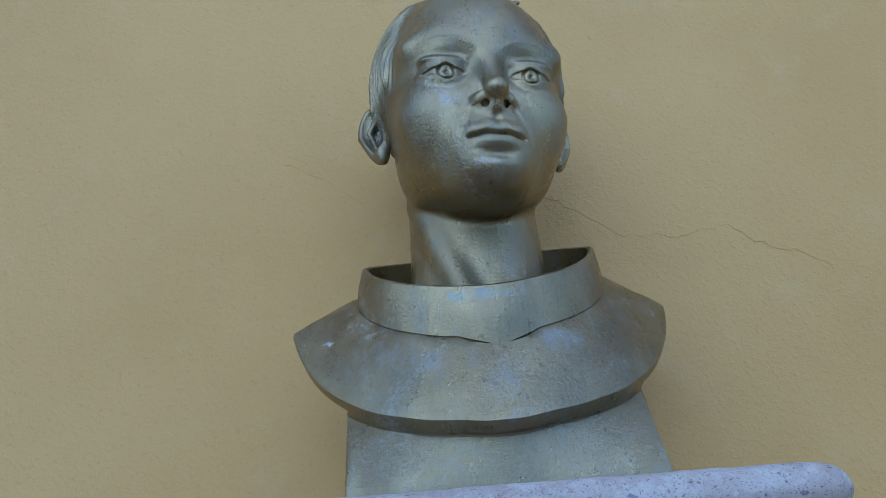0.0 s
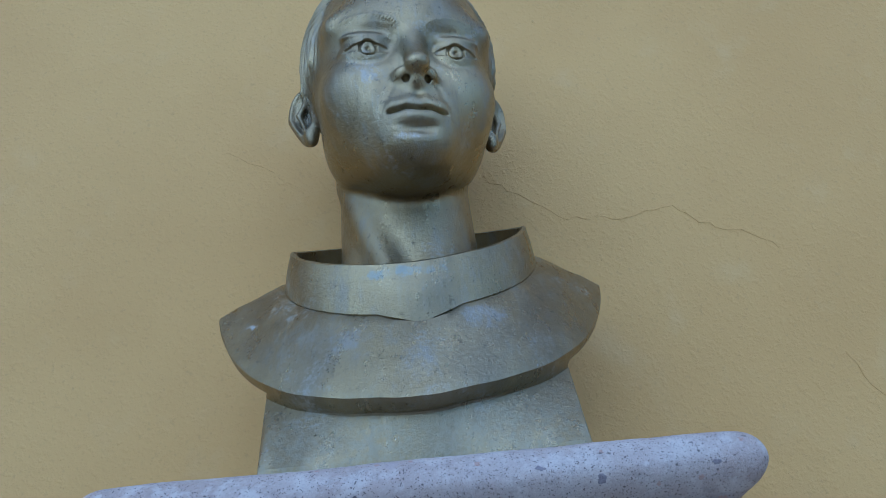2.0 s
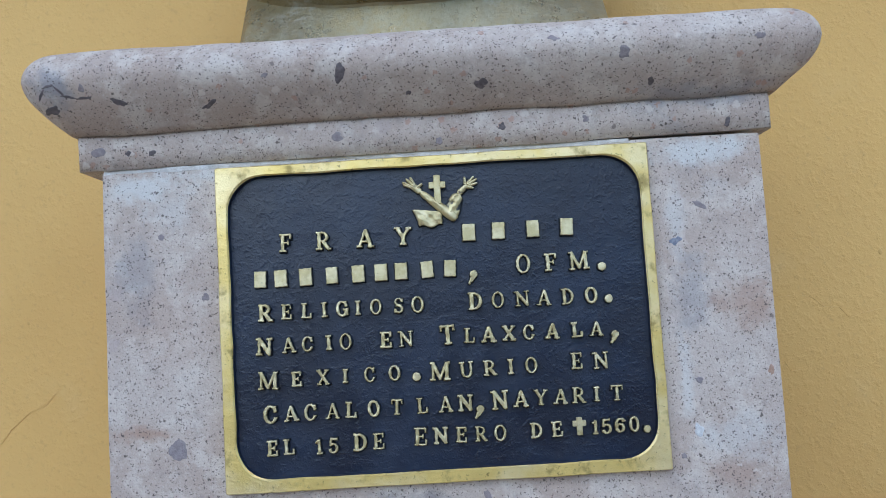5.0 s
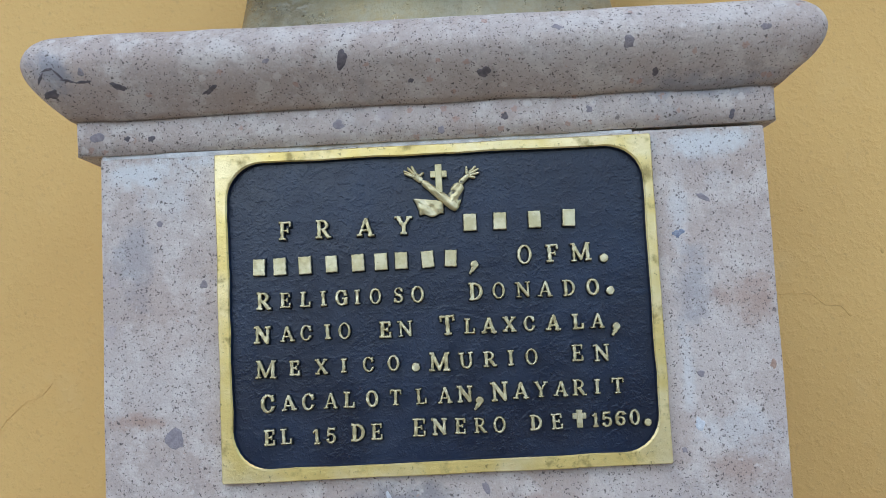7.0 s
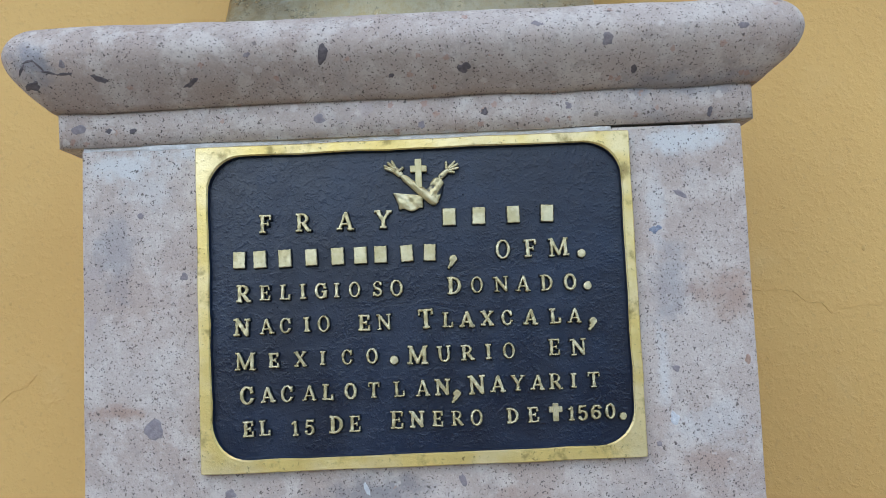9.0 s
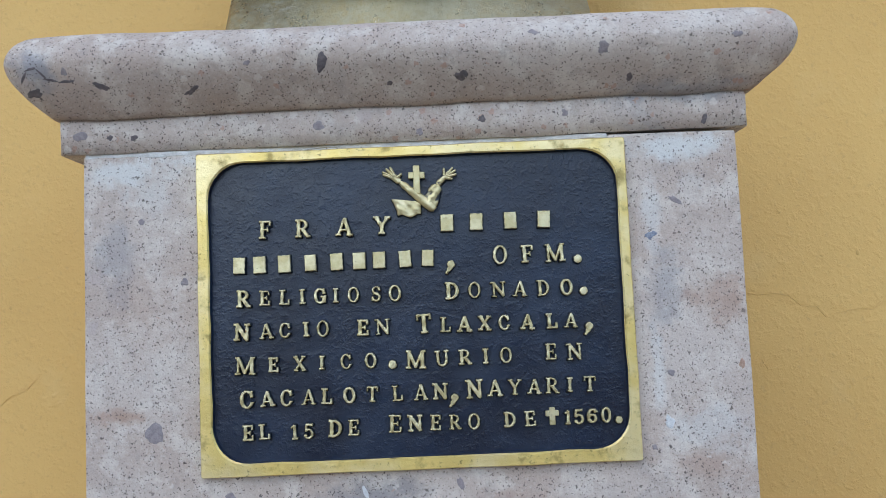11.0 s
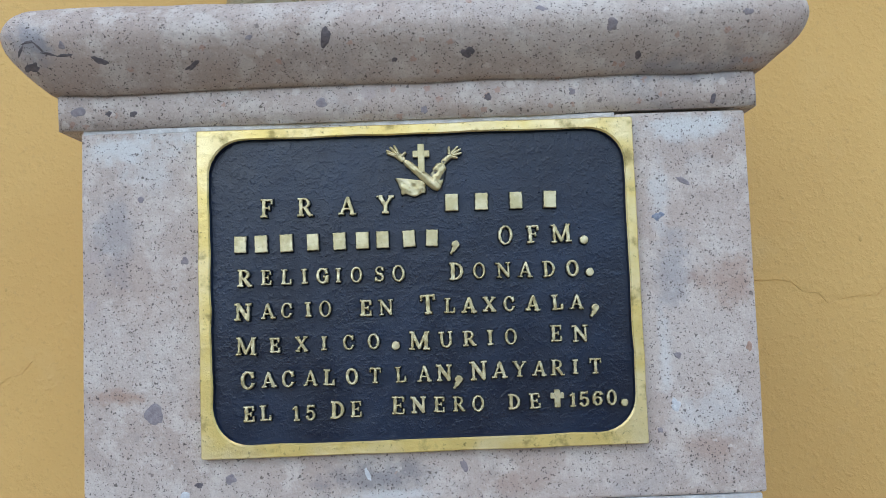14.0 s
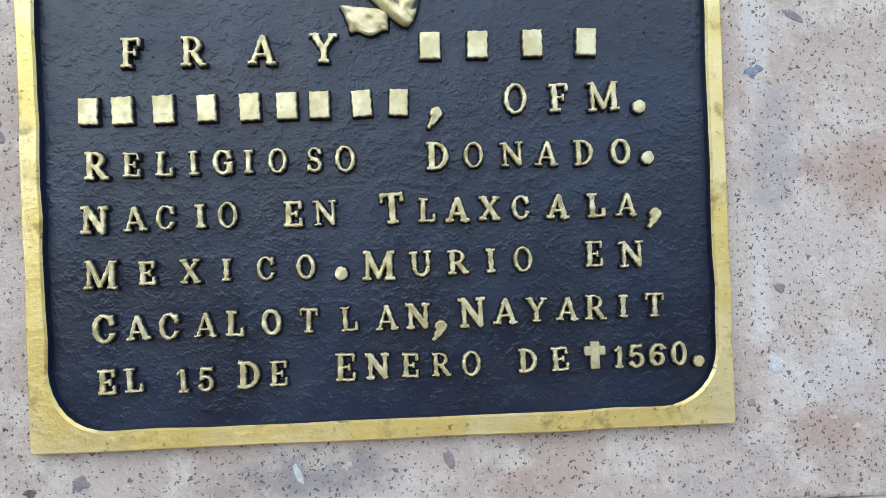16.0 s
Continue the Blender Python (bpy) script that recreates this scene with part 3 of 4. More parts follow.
def letter_shape(ch, X, Z):
    """Distance to the outline of a character 1 high, centred on x = 0; below zero inside it."""
    def bar(*a):
        return bar2(X, Z, *a)

    def slab(cx, cz, hx=0.16, hz=0.052):
        return box2(X, Z, cx, cz, hx, hz)

    def post(cx, r=STEM, z0=0.05, z1=0.95):
        return box2(X, Z, cx, (z0 + z1) / 2, r, (z1 - z0) / 2)

    def ring(cx, cz, rx, rz, side=0.17, cap=0.11):
        return np.maximum(oval2(X, Z, cx, cz, rx, rz), -oval2(X, Z, cx, cz, rx - side, rz - cap))

    def least(*d):
        return np.minimum.reduce(d)

    lo, hi = 0.052, 0.948
    if ch == "A":
        return least(bar(-0.30, 0.06, -0.01, 0.92, THIN), bar(0.31, 0.06, 0.03, 0.90, STEM), bar(-0.18, 0.32, 0.2, 0.32, 0.05), slab(-0.31, lo), slab(0.32, lo, 0.17))
    if ch in "CG":
        d = np.maximum(ring(0.0, 0.5, 0.40, 0.52), -box2(X, Z, 0.40, 0.52, 0.28, 0.20 if ch == "C" else 0.17))
        d = least(d, box2(X, Z, 0.27, 0.79, 0.065, 0.17))
        return d if ch == "C" else least(d, box2(X, Z, 0.26, 0.24, STEM, 0.20), slab(0.24, 0.44, 0.17))
    if ch == "D":
        return least(post(-0.22), slab(-0.24, lo), slab(-0.24, hi), np.maximum(ring(-0.13, 0.5, 0.50, 0.5), -0.2 - X))
    if ch in "EF":
        d = least(post(-0.17), slab(-0.02, hi, 0.33), slab(-0.02, 0.5, 0.18, 0.045), box2(X, Z, 0.28, 0.83, 0.055, 0.13), box2(X, Z, 0.14, 0.5, 0.045, 0.12))
        return least(d, slab(0.0, lo, 0.34), box2(X, Z, 0.31, 0.17, 0.055, 0.15)) if ch == "E" else least(d, slab(-0.17, lo, 0.2))
    if ch == "I":
        return least(post(0), slab(0, lo, 0.19), slab(0, hi, 0.19))
    if ch == "L":
        return least(post(-0.15), slab(-0.15, hi, 0.2), slab(0.01, lo, 0.35), box2(X, Z, 0.31, 0.18, 0.06, 0.17))
    if ch == "M":
        return least(post(-0.38, THIN), post(0.38), bar(-0.36, 0.92, -0.01, 0.12, STEM * 0.9), bar(0.01, 0.12, 0.36, 0.92, THIN), slab(-0.40, lo), slab(0.40, lo, 0.18), slab(-0.42, hi, 0.12), slab(0.42, hi, 0.13))
    if ch == "N":
        return least(post(-0.30, THIN), post(0.30, THIN), bar(-0.29, 0.92, 0.28, 0.08, STEM), slab(-0.31, lo), slab(-0.36, hi, 0.14), slab(0.31, hi))
    if ch in "O0":
        w = 0.41 if ch == "O" else 0.34
        return ring(0, 0.5, w, 0.53, 0.175, 0.12)
    if ch == "R":
        d = np.maximum(ring(-0.08, 0.71, 0.38, 0.29, 0.17, 0.10), -0.22 - X)
        return least(post(-0.23), slab(-0.25, lo, 0.18), slab(-0.27, hi, 0.14), d, bar(0.02, 0.44, 0.27, 0.09, STEM), slab(0.34, lo, 0.12))
    if ch == "S":
        a = np.maximum(ring(0.0, 0.745, 0.31, 0.275, 0.16, 0.105), -box2(X, Z, 0.3, 0.66, 0.28, 0.10))
        b = np.maximum(ring(0.0, 0.265, 0.33, 0.285, 0.17, 0.11), -box2(X, Z, -0.3, 0.36, 0.28, 0.10))
        return least(a, b, bar(-0.12, 0.56, 0.14, 0.46, 0.095), box2(X, Z, 0.24, 0.84, 0.05, 0.13), box2(X, Z, -0.26, 0.15, 0.055, 0.14))
    if ch == "T":
        return least(post(0), slab(0, hi, 0.37, 0.058), box2(X, Z, -0.34, 0.84, 0.05, 0.14), box2(X, Z, 0.34, 0.84, 0.05, 0.14), slab(0, lo, 0.19))
    if ch == "U":
        d = np.maximum(ring(0, 0.36, 0.36, 0.38, 0.17, 0.12), Z - 0.36)
        return least(d, post(-0.27, 0.09, 0.36), post(0.29, THIN, 0.36), slab(-0.28, hi, 0.17), slab(0.29, hi, 0.15))
    if ch == "X":
        return least(bar(-0.27, 0.92, 0.28, 0.08, STEM), bar(0.26, 0.92, -0.27, 0.08, THIN), slab(-0.29, hi), slab(0.27, hi, 0.14), slab(-0.28, lo, 0.15), slab(0.30, lo))
    if ch == "Y":
        return least(bar(-0.30, 0.92, 0.0, 0.46, STEM), bar(0.30, 0.92, 0.02, 0.46, THIN), post(0.01, STEM, 0.05, 0.5), slab(-0.32, hi), slab(0.32, hi, 0.15), slab(0.01, lo, 0.19))
    if ch == "1":
        return least(post(0.04), bar(0.0, 0.93, -0.17, 0.78, 0.06), slab(0.04, lo, 0.2))
    if ch == "5":
        d = np.maximum(ring(0.0, 0.32, 0.34, 0.34, 0.17, 0.11), -box2(X, Z, -0.3, 0.36, 0.24, 0.14))
        return least(d, slab(0.04, 0.93, 0.24, 0.065), bar(-0.17, 0.92, -0.21, 0.52, 0.06), bar(-0.2, 0.55, 0.0, 0.60, 0.05), oval2(X, Z, -0.22, 0.18, 0.10, 0.10))
    if ch == "6":
        d = np.maximum(ring(0.08, 0.5, 0.42, 0.51, 0.17, 0.11), -box2(X, Z, 0.42, 0.36, 0.36, 0.42))
        return least(d, ring(0.02, 0.31, 0.34, 0.32, 0.17, 0.11), oval2(X, Z, 0.24, 0.82, 0.09, 0.09))
    if ch == ".":
        return oval2(X, Z, 0, 0.5, 0.5, 0.5)
    if ch == ",":
        return least(oval2(X, Z, 0.12, 0.72, 0.30, 0.28), bar(0.20, 0.66, -0.04, 0.34, 0.17), bar(-0.04, 0.34, -0.22, 0.08, 0.09))
    return box2(X, Z, 0, 0.5, 0.36, 0.48)


LT, LB = -0.0052, -0.0009            # front of the letters and their foot in the plate
WEAR = random.Random(7)
KINDS = {".": "full_stop", ",": "comma", "#": "plain_bar"}


def letter(ch, x, z, height):
    """One raised character: a grid over its outline, lifted where it lies inside, with a sloping, uneven shoulder."""
    step, edge = 0.00024, 0.0013
    lean, seed = radians(WEAR.uniform(-3, 3)), WEAR.uniform(0, 50)
    bold, wide = WEAR.uniform(-0.00004, 0.00026), WEAR.uniform(0.94, 1.02)
    n = int((height * 0.62 + edge) / step)
    m = int((height * 0.5 + edge) / step)
    X, Z = np.meshgrid(np.arange(-n, n + 1) * step, np.arange(-m, m + 1) * step, indexing="ij")
    wx = 0.00016 * np.sin(X * 1900 + seed) * np.sin(Z * 1500 + 2 * seed) + 0.00006 * np.sin(Z * 4100 + 3 * seed)
    wz = 0.00016 * np.sin(Z * 1700 + seed * 4) * np.sin(X * 1600 + seed) + 0.00006 * np.sin(X * 3900 + 5 * seed)
    c, s = math.cos(lean), math.sin(lean)
    U, W = (X * c + Z * s + wx) / (height * wide), (-X * s + Z * c + wz) / height + 0.5
    d = letter_shape(ch, U, W) * height - bold
    t = np.clip((d + 0.00035) / (edge - 0.0002), 0, 1)
    rise = 1 - t * t * (3 - 2 * t)
    top = (0.00004 if ch == "#" else 0.00016) * np.sin(X * 900 + seed) * np.sin(Z * 800 + seed * 2)
    Y = LB + (LT + top - LB) * rise
    keep = d < edge
    cells = keep[:-1, :-1] | keep[1:, :-1] | keep[:-1, 1:] | keep[1:, 1:]
    index = np.arange(X.size).reshape(X.shape)
    i, j = np.nonzero(cells)
    quads = np.stack([index[i, j], index[i + 1, j], index[i + 1, j + 1], index[i, j + 1]], 1)
    used, back = np.unique(quads, return_inverse=True)
    pts = np.stack([X.ravel()[used] + x - PX, Y.ravel()[used], Z.ravel()[used] + z - PZ], 1)
    name = KINDS.get(ch, "letter")
    me = bpy.data.meshes.new(name)
    me.from_pydata(pts.tolist(), [], back.reshape(-1, 4).tolist())
    me.materials.append(LETTER_BRASS)
    me.polygons.foreach_set("use_smooth", [True] * len(me.polygons))
    ob = new(name, me)
    ob.parent = plaque


def line(text, z0, z1, height, xs, first=1.0):
    """Characters at the given x, in millimetres, on a line that runs from z0 to z1."""
    for i, (c, x) in enumerate(zip(text, xs)):
        f = (x - xs[0]) / (xs[-1] - xs[0]) if len(xs) > 1 else 0
        h = height * (first if i == 0 else WEAR.uniform(0.96, 1.04)) * (0.94 if c == "I" else 1)
        letter(c, x / 1000, (z0 + (z1 - z0) * f) / 1000, h)


line("FRAY", 1395.8, 1395.6, 0.0122, (-16.7, 8.5, 36.6, 62.0))
line("####", 1395.4, 1395.2, 0.0120, (106.1, 125.9, 148.9, 171.5))
line("#########", 1372.2, 1372.2, 0.0114, (-34.8, -21.1, -4.4, 13.2, 30.8, 46.0, 59.4, 76.9, 92.2))
line("OFM", 1372.3, 1372.2, 0.0118, (140.9, 159.3, 177.8), 1.04)
line("RELIGIOSO", 1349.9, 1349.5, 0.0102, (-32.5, -18.2, -5.0, 7.0, 19.0, 29.4, 41.4, 56.6, 69.2), 1.1)
line("DONADO", 1349.5, 1348.8, 0.0104, (107.7, 122.6, 138.8, 153.1, 168.9, 184.4), 1.1)
line("NACIO", 1327.7, 1327.9, 0.0100, (-33.9, -17.8, -5.1, 9.0, 20.2), 1.12)
line("EN", 1327.4, 1327.4, 0.0104, (46.9, 60.3))
line("T", 1328.3, 1328.3, 0.0126, (87.9,))
line("LAXCALA", 1327.1, 1326.6, 0.0099, (102.2, 114.8, 128.4, 141.6, 157.0, 173.1, 186.1))
line("MEXICO", 1305.2, 1305.4, 0.0096, (-32.4, -13.6, 4.1, 18.8, 35.1, 51.4), 1.24)
line("MURIO", 1304.8, 1305.2, 0.0101, (81.4, 99.0, 114.4, 128.2, 141.7), 1.2)
line("EN", 1306.3, 1305.7, 0.0108, (171.6, 187.6))
line("CACALOTLAN", 1283.0, 1283.2, 0.0103, (-31.6, -18.2, -5.2, 9.4, 21.4, 36.5, 51.8, 68.3, 83.9, 97.1), 1.1)
line("NAYARIT", 1283.8, 1284.0, 0.0103, (119.7, 133.4, 146.5, 159.5, 171.4, 183.1, 196.5), 1.18)
line("EL", 1261.1, 1261.5, 0.0100, (-31.4, -20.6))
line("15", 1260.5, 1260.7, 0.0100, (-0.8, 8.8))
line("DE", 1261.7, 1261.8, 0.0103, (26.6, 38.6), 1.08)
line("ENERO", 1263.2, 1262.6, 0.0101, (66.2, 79.6, 93.0, 105.9, 118.5), 1.15)
line("DE", 1262.8, 1262.9, 0.0098, (142.3, 155.6))
line("1560", 1262.7, 1263.2, 0.0092, (180.5, 187.9, 196.6, 206.1))
for mark, x, z, h in ((",", 106.5, 1365.4, 0.0092), (".", 192.9, 1367.4, 0.0055), (".", 195.7, 1345.9, 0.0056), (",", 197.3, 1320.5, 0.0084),
                      (".", 65.9, 1302.1, 0.0055), (",", 105.4, 1276.8, 0.0084), (".", 214.4, 1259.6, 0.0048)):
    line(mark, z, z, h, (x,))


def cross_mesh(x, z, tall, arm, thick):
    bm = bmesh.new()
    for hx, hz, oz in ((thick, tall / 2, 0), (arm / 2, thick, tall * 0.16)):
        got = bmesh.ops.create_cube(bm, size=1)["verts"]
        for v in got:
            flare = 1.25 if abs(v.co.z if hz > hx else v.co.x) > 0.4 else 1
            v.co = (v.co.x * 2 * hx * (flare if hz > hx else 1), LB + (v.co.y - 0.5) * 0.0050 * (1.06 if hz > hx else 1), oz + v.co.z * 2 * hz * (flare if hx > hz else 1))
    bmesh.ops.bevel(bm, geom=bm.edges[:], offset=0.0004, segments=1, affect="EDGES")
    return shift(bm, (x - PX, 0, z - PZ))


part("small_cross", cross_mesh(0.1703, 1.2640, 0.0115, 0.0088, 0.0015), LETTER_BRASS, plaque, "small raised brass cross")

# emblem: a cross between two crossed forearms in low relief, one of them sleeved
part("cross", cross_mesh(0.0868, 1.4254, 0.0196, 0.0112, 0.0018), LETTER_BRASS, plaque, "raised brass cross")


def relief_bar(x0, z0, x1, z1, r0, r1, y, high, seed, folds=0.0):
    """A tapered half-round bar in relief, with an uneven outline and, where folds are given, creases across it."""
    bm = bmesh.new()
    d = Vector((x1 - x0, 0, z1 - z0))
    side = Vector((-d.z, 0, d.x)).normalized()
    made = []
    for i in range(19):
        f = i / 18
        r = (r0 + (r1 - r0) * f) * (1 + 0.10 * noise.noise(Vector((f * 6, seed, 0)))) * min(1, 0.55 + 5 * min(f, 1 - f))
        c = Vector((x0, y, z0)) + d * f
        ring = []
        for j in range(11):
            a = math.pi * j / 10
            crease = 1 - folds * max(0, math.sin(f * 7 + 6 * math.cos(a) + seed)) - 0.16 * noise.noise(Vector((f * 9, j * 0.5, seed)))
            ring.append(bm.verts.new(c + side * (r * math.cos(a)) + Vector((0, -high * math.sin(a) ** 0.6 * crease, 0))))
        made.append(ring)
    for a, b in zip(made, made[1:]):
        for j in range(10):
            bm.faces.new((a[j], a[j + 1], b[j + 1], b[j]))
    bm.faces.new(made[0])
    bm.faces.new(made[-1])
    bmesh.ops.recalc_face_normals(bm, faces=bm.faces[:])
    return shift(bm, (-PX, 0, 0.0012 - PZ))


# each forearm: (root, wrist, radii), the palm's middle, and the tips of its digits
for name, x0, z0, x1, z1, r0, r1, y, folds, palm, tips in (
        ("limb", 0.0985, 1.4036, 0.0755, 1.4232, 0.0038, 0.0024, LB - 0.0012, 0.1, (0.0728, 1.4257),
         ((0.0640, 1.4288), (0.0636, 1.4306), (0.0662, 1.4328), (0.0690, 1.4338), (0.0768, 1.4290))),
        ("sleeved_limb", 0.0945, 1.4062, 0.1005, 1.4205, 0.0060, 0.0042, LB - 0.0007, 0.22, (0.1055, 1.4252),
         ((0.1056, 1.4318), (0.1116, 1.4318), (0.1136, 1.4300), (0.1140, 1.4272), (0.1112, 1.4240)))):
    arm = part(name, relief_bar(x0, z0, x1, z1, r0, r1, y, 0.0042, x0 * 90, folds), LETTER_BRASS, plaque, "", True)
    part("palm", relief_bar(x1, z1, 2 * palm[0] - x1, 2 * palm[1] - z1, 0.0024, 0.0027, y, 0.0030, 3.0), LETTER_BRASS, arm, "", True)
    for k, (tx, tz) in enumerate(tips):
        f = 0.22
        part("digit", relief_bar(palm[0] + (tx - palm[0]) * f, palm[1] + (tz - palm[1]) * f, tx, tz, 0.00135, 0.00095, y, 0.0036, k + 7.0), LETTER_BRASS, arm, "", True)


def drapery_mesh():
    """A fold of cloth in low relief: a flat, four-cornered slab with soft creases that fan from its narrow end."""
    bm = bmesh.new()
    n, m, rows = 22, 14, []
    for i in range(n + 1):
        u = i / n
        top = Vector((0.0684 + 0.0215 * u, 0, 1.4137 - 0.0012 * u - 0.0020 * u * u))
        low = Vector((0.0732 + 0.0165 * u, 0, 1.4003 + 0.0006 * u + 0.0010 * math.sin(9 * u)))
        row = []
        for j in range(m + 1):
            v = j / m
            p = low.lerp(top, v)
            border = min(1.0, 14 * min(u, 1 - u, v, 1 - v))
            p.y = LB - 0.0047 * border ** 0.6 * (1 - 0.14 * max(0, math.sin(10 * u + 5 * v)) - 0.10 * noise.noise(Vector((u * 5, v * 4, 2))))
            p.x += 0.0006 * noise.noise(Vector((u * 4, v * 4, 6)))
            row.append(bm.verts.new((p.x - PX, p.y, p.z - PZ)))
        rows.append(row)
    for a, b in zip(rows, rows[1:]):
        for j in range(m):
            bm.faces.new((a[j], b[j], b[j + 1], a[j + 1]))
    return bm


part("drapery", drapery_mesh(), LETTER_BRASS, plaque, "flat fold of cloth in relief", True)

# stray blobs of casting and paint on the plate
for n in range(60):
    x, z = PX + WEAR.uniform(-0.95, 0.95) * (PW - 0.014), PZ + WEAR.uniform(-0.92, 0.92) * (PH - 0.014)
    bm = bmesh.new()
    bmesh.ops.create_icosphere(bm, subdivisions=1, radius=WEAR.uniform(0.0003, 0.0008))
    for v in bm.verts:
        v.co.y *= 0.5
    part("casting_grain", shift(bm, (x - PX, -0.0012, z - PZ)), ENAMEL, plaque, "", True)


# ---- bust ----
def smin(a, b, k):
    h = np.clip(0.5 + 0.5 * (b - a) / k, 0, 1)
    return b + (a - b) * h - k * h * (1 - h)


def smax(a, b, k):
    return -smin(-a, -b, k)


def ell(P, c, r):
    """Rough distance to an ellipsoid."""
    q = [(P[i] - c[i]) / r[i] for i in range(3)]
    k0 = np.sqrt(q[0] ** 2 + q[1] ** 2 + q[2] ** 2)
    k1 = np.sqrt((q[0] / r[0]) ** 2 + (q[1] / r[1]) ** 2 + (q[2] / r[2]) ** 2) + 1e-9
    return k0 * (k0 - 1) / k1


def cone(P, a, b, ra, rb):
    """A round bar from a to b, tapering from ra to rb."""
    a, b = np.array(a), np.array(b)
    d = b - a
    h = np.clip(sum((P[i] - a[i]) * d[i] for i in range(3)) / d.dot(d), 0, 1)
    return np.sqrt(sum((P[i] - a[i] - h * d[i]) ** 2 for i in range(3))) - (ra + (rb - ra) * h)


def surface(f, lo, step):
    """Skin of the region f < 0 on a regular grid: one vertex in each crossed cell, faces over crossed edges."""
    s = f < 0
    nx, ny, nz = f.shape
    corners = [(i, j, k) for i in (0, 1) for j in (0, 1) for k in (0, 1)]
    cut = [slice(0, -1), slice(1, None)]
    count = sum(s[cut[i], cut[j], cut[k]].astype(np.int8) for i, j, k in corners)
    cell = np.argwhere((count > 0) & (count < 8))
    total, weight = np.zeros((len(cell), 3)), np.zeros(len(cell))
    for a in corners:
        for axis in range(3):
            if a[axis]:
                continue
            b = list(a)
            b[axis] = 1
            fa, fb = f[tuple((cell + a).T)], f[tuple((cell + b).T)]
            hit = (fa < 0) != (fb < 0)
            tt = np.where(hit, fa / np.where(hit, fa - fb, 1), 0)
            p = np.array(a, float)[None, :] + tt[:, None] * np.eye(3)[axis][None, :]
            total += p * hit[:, None]
            weight += hit
    verts = (cell + total / weight[:, None]) * step + np.array(lo)
    index = -np.ones((nx - 1, ny - 1, nz - 1), np.int64)
    index[tuple(cell.T)] = np.arange(len(cell))
    quads = []
    for axis in range(3):
        u, w = [(1, 2), (2, 0), (0, 1)][axis]
        d = np.diff(s.astype(np.int8), axis=axis)
        e = np.argwhere(d != 0)
        e = e[(e[:, u] > 0) & (e[:, w] > 0) & (e[:, u] < f.shape[u] - 1) & (e[:, w] < f.shape[w] - 1)]
        sign = d[tuple(e.T)]
        du, dw = np.eye(3, dtype=int)[u], np.eye(3, dtype=int)[w]
        q = np.stack([index[tuple((e - m).T)] for m in (du * 0, du, du + dw, dw)], 1)
        q[sign < 0] = q[sign < 0][:, ::-1]
        quads.append(q)
    return verts, np.concatenate(quads)


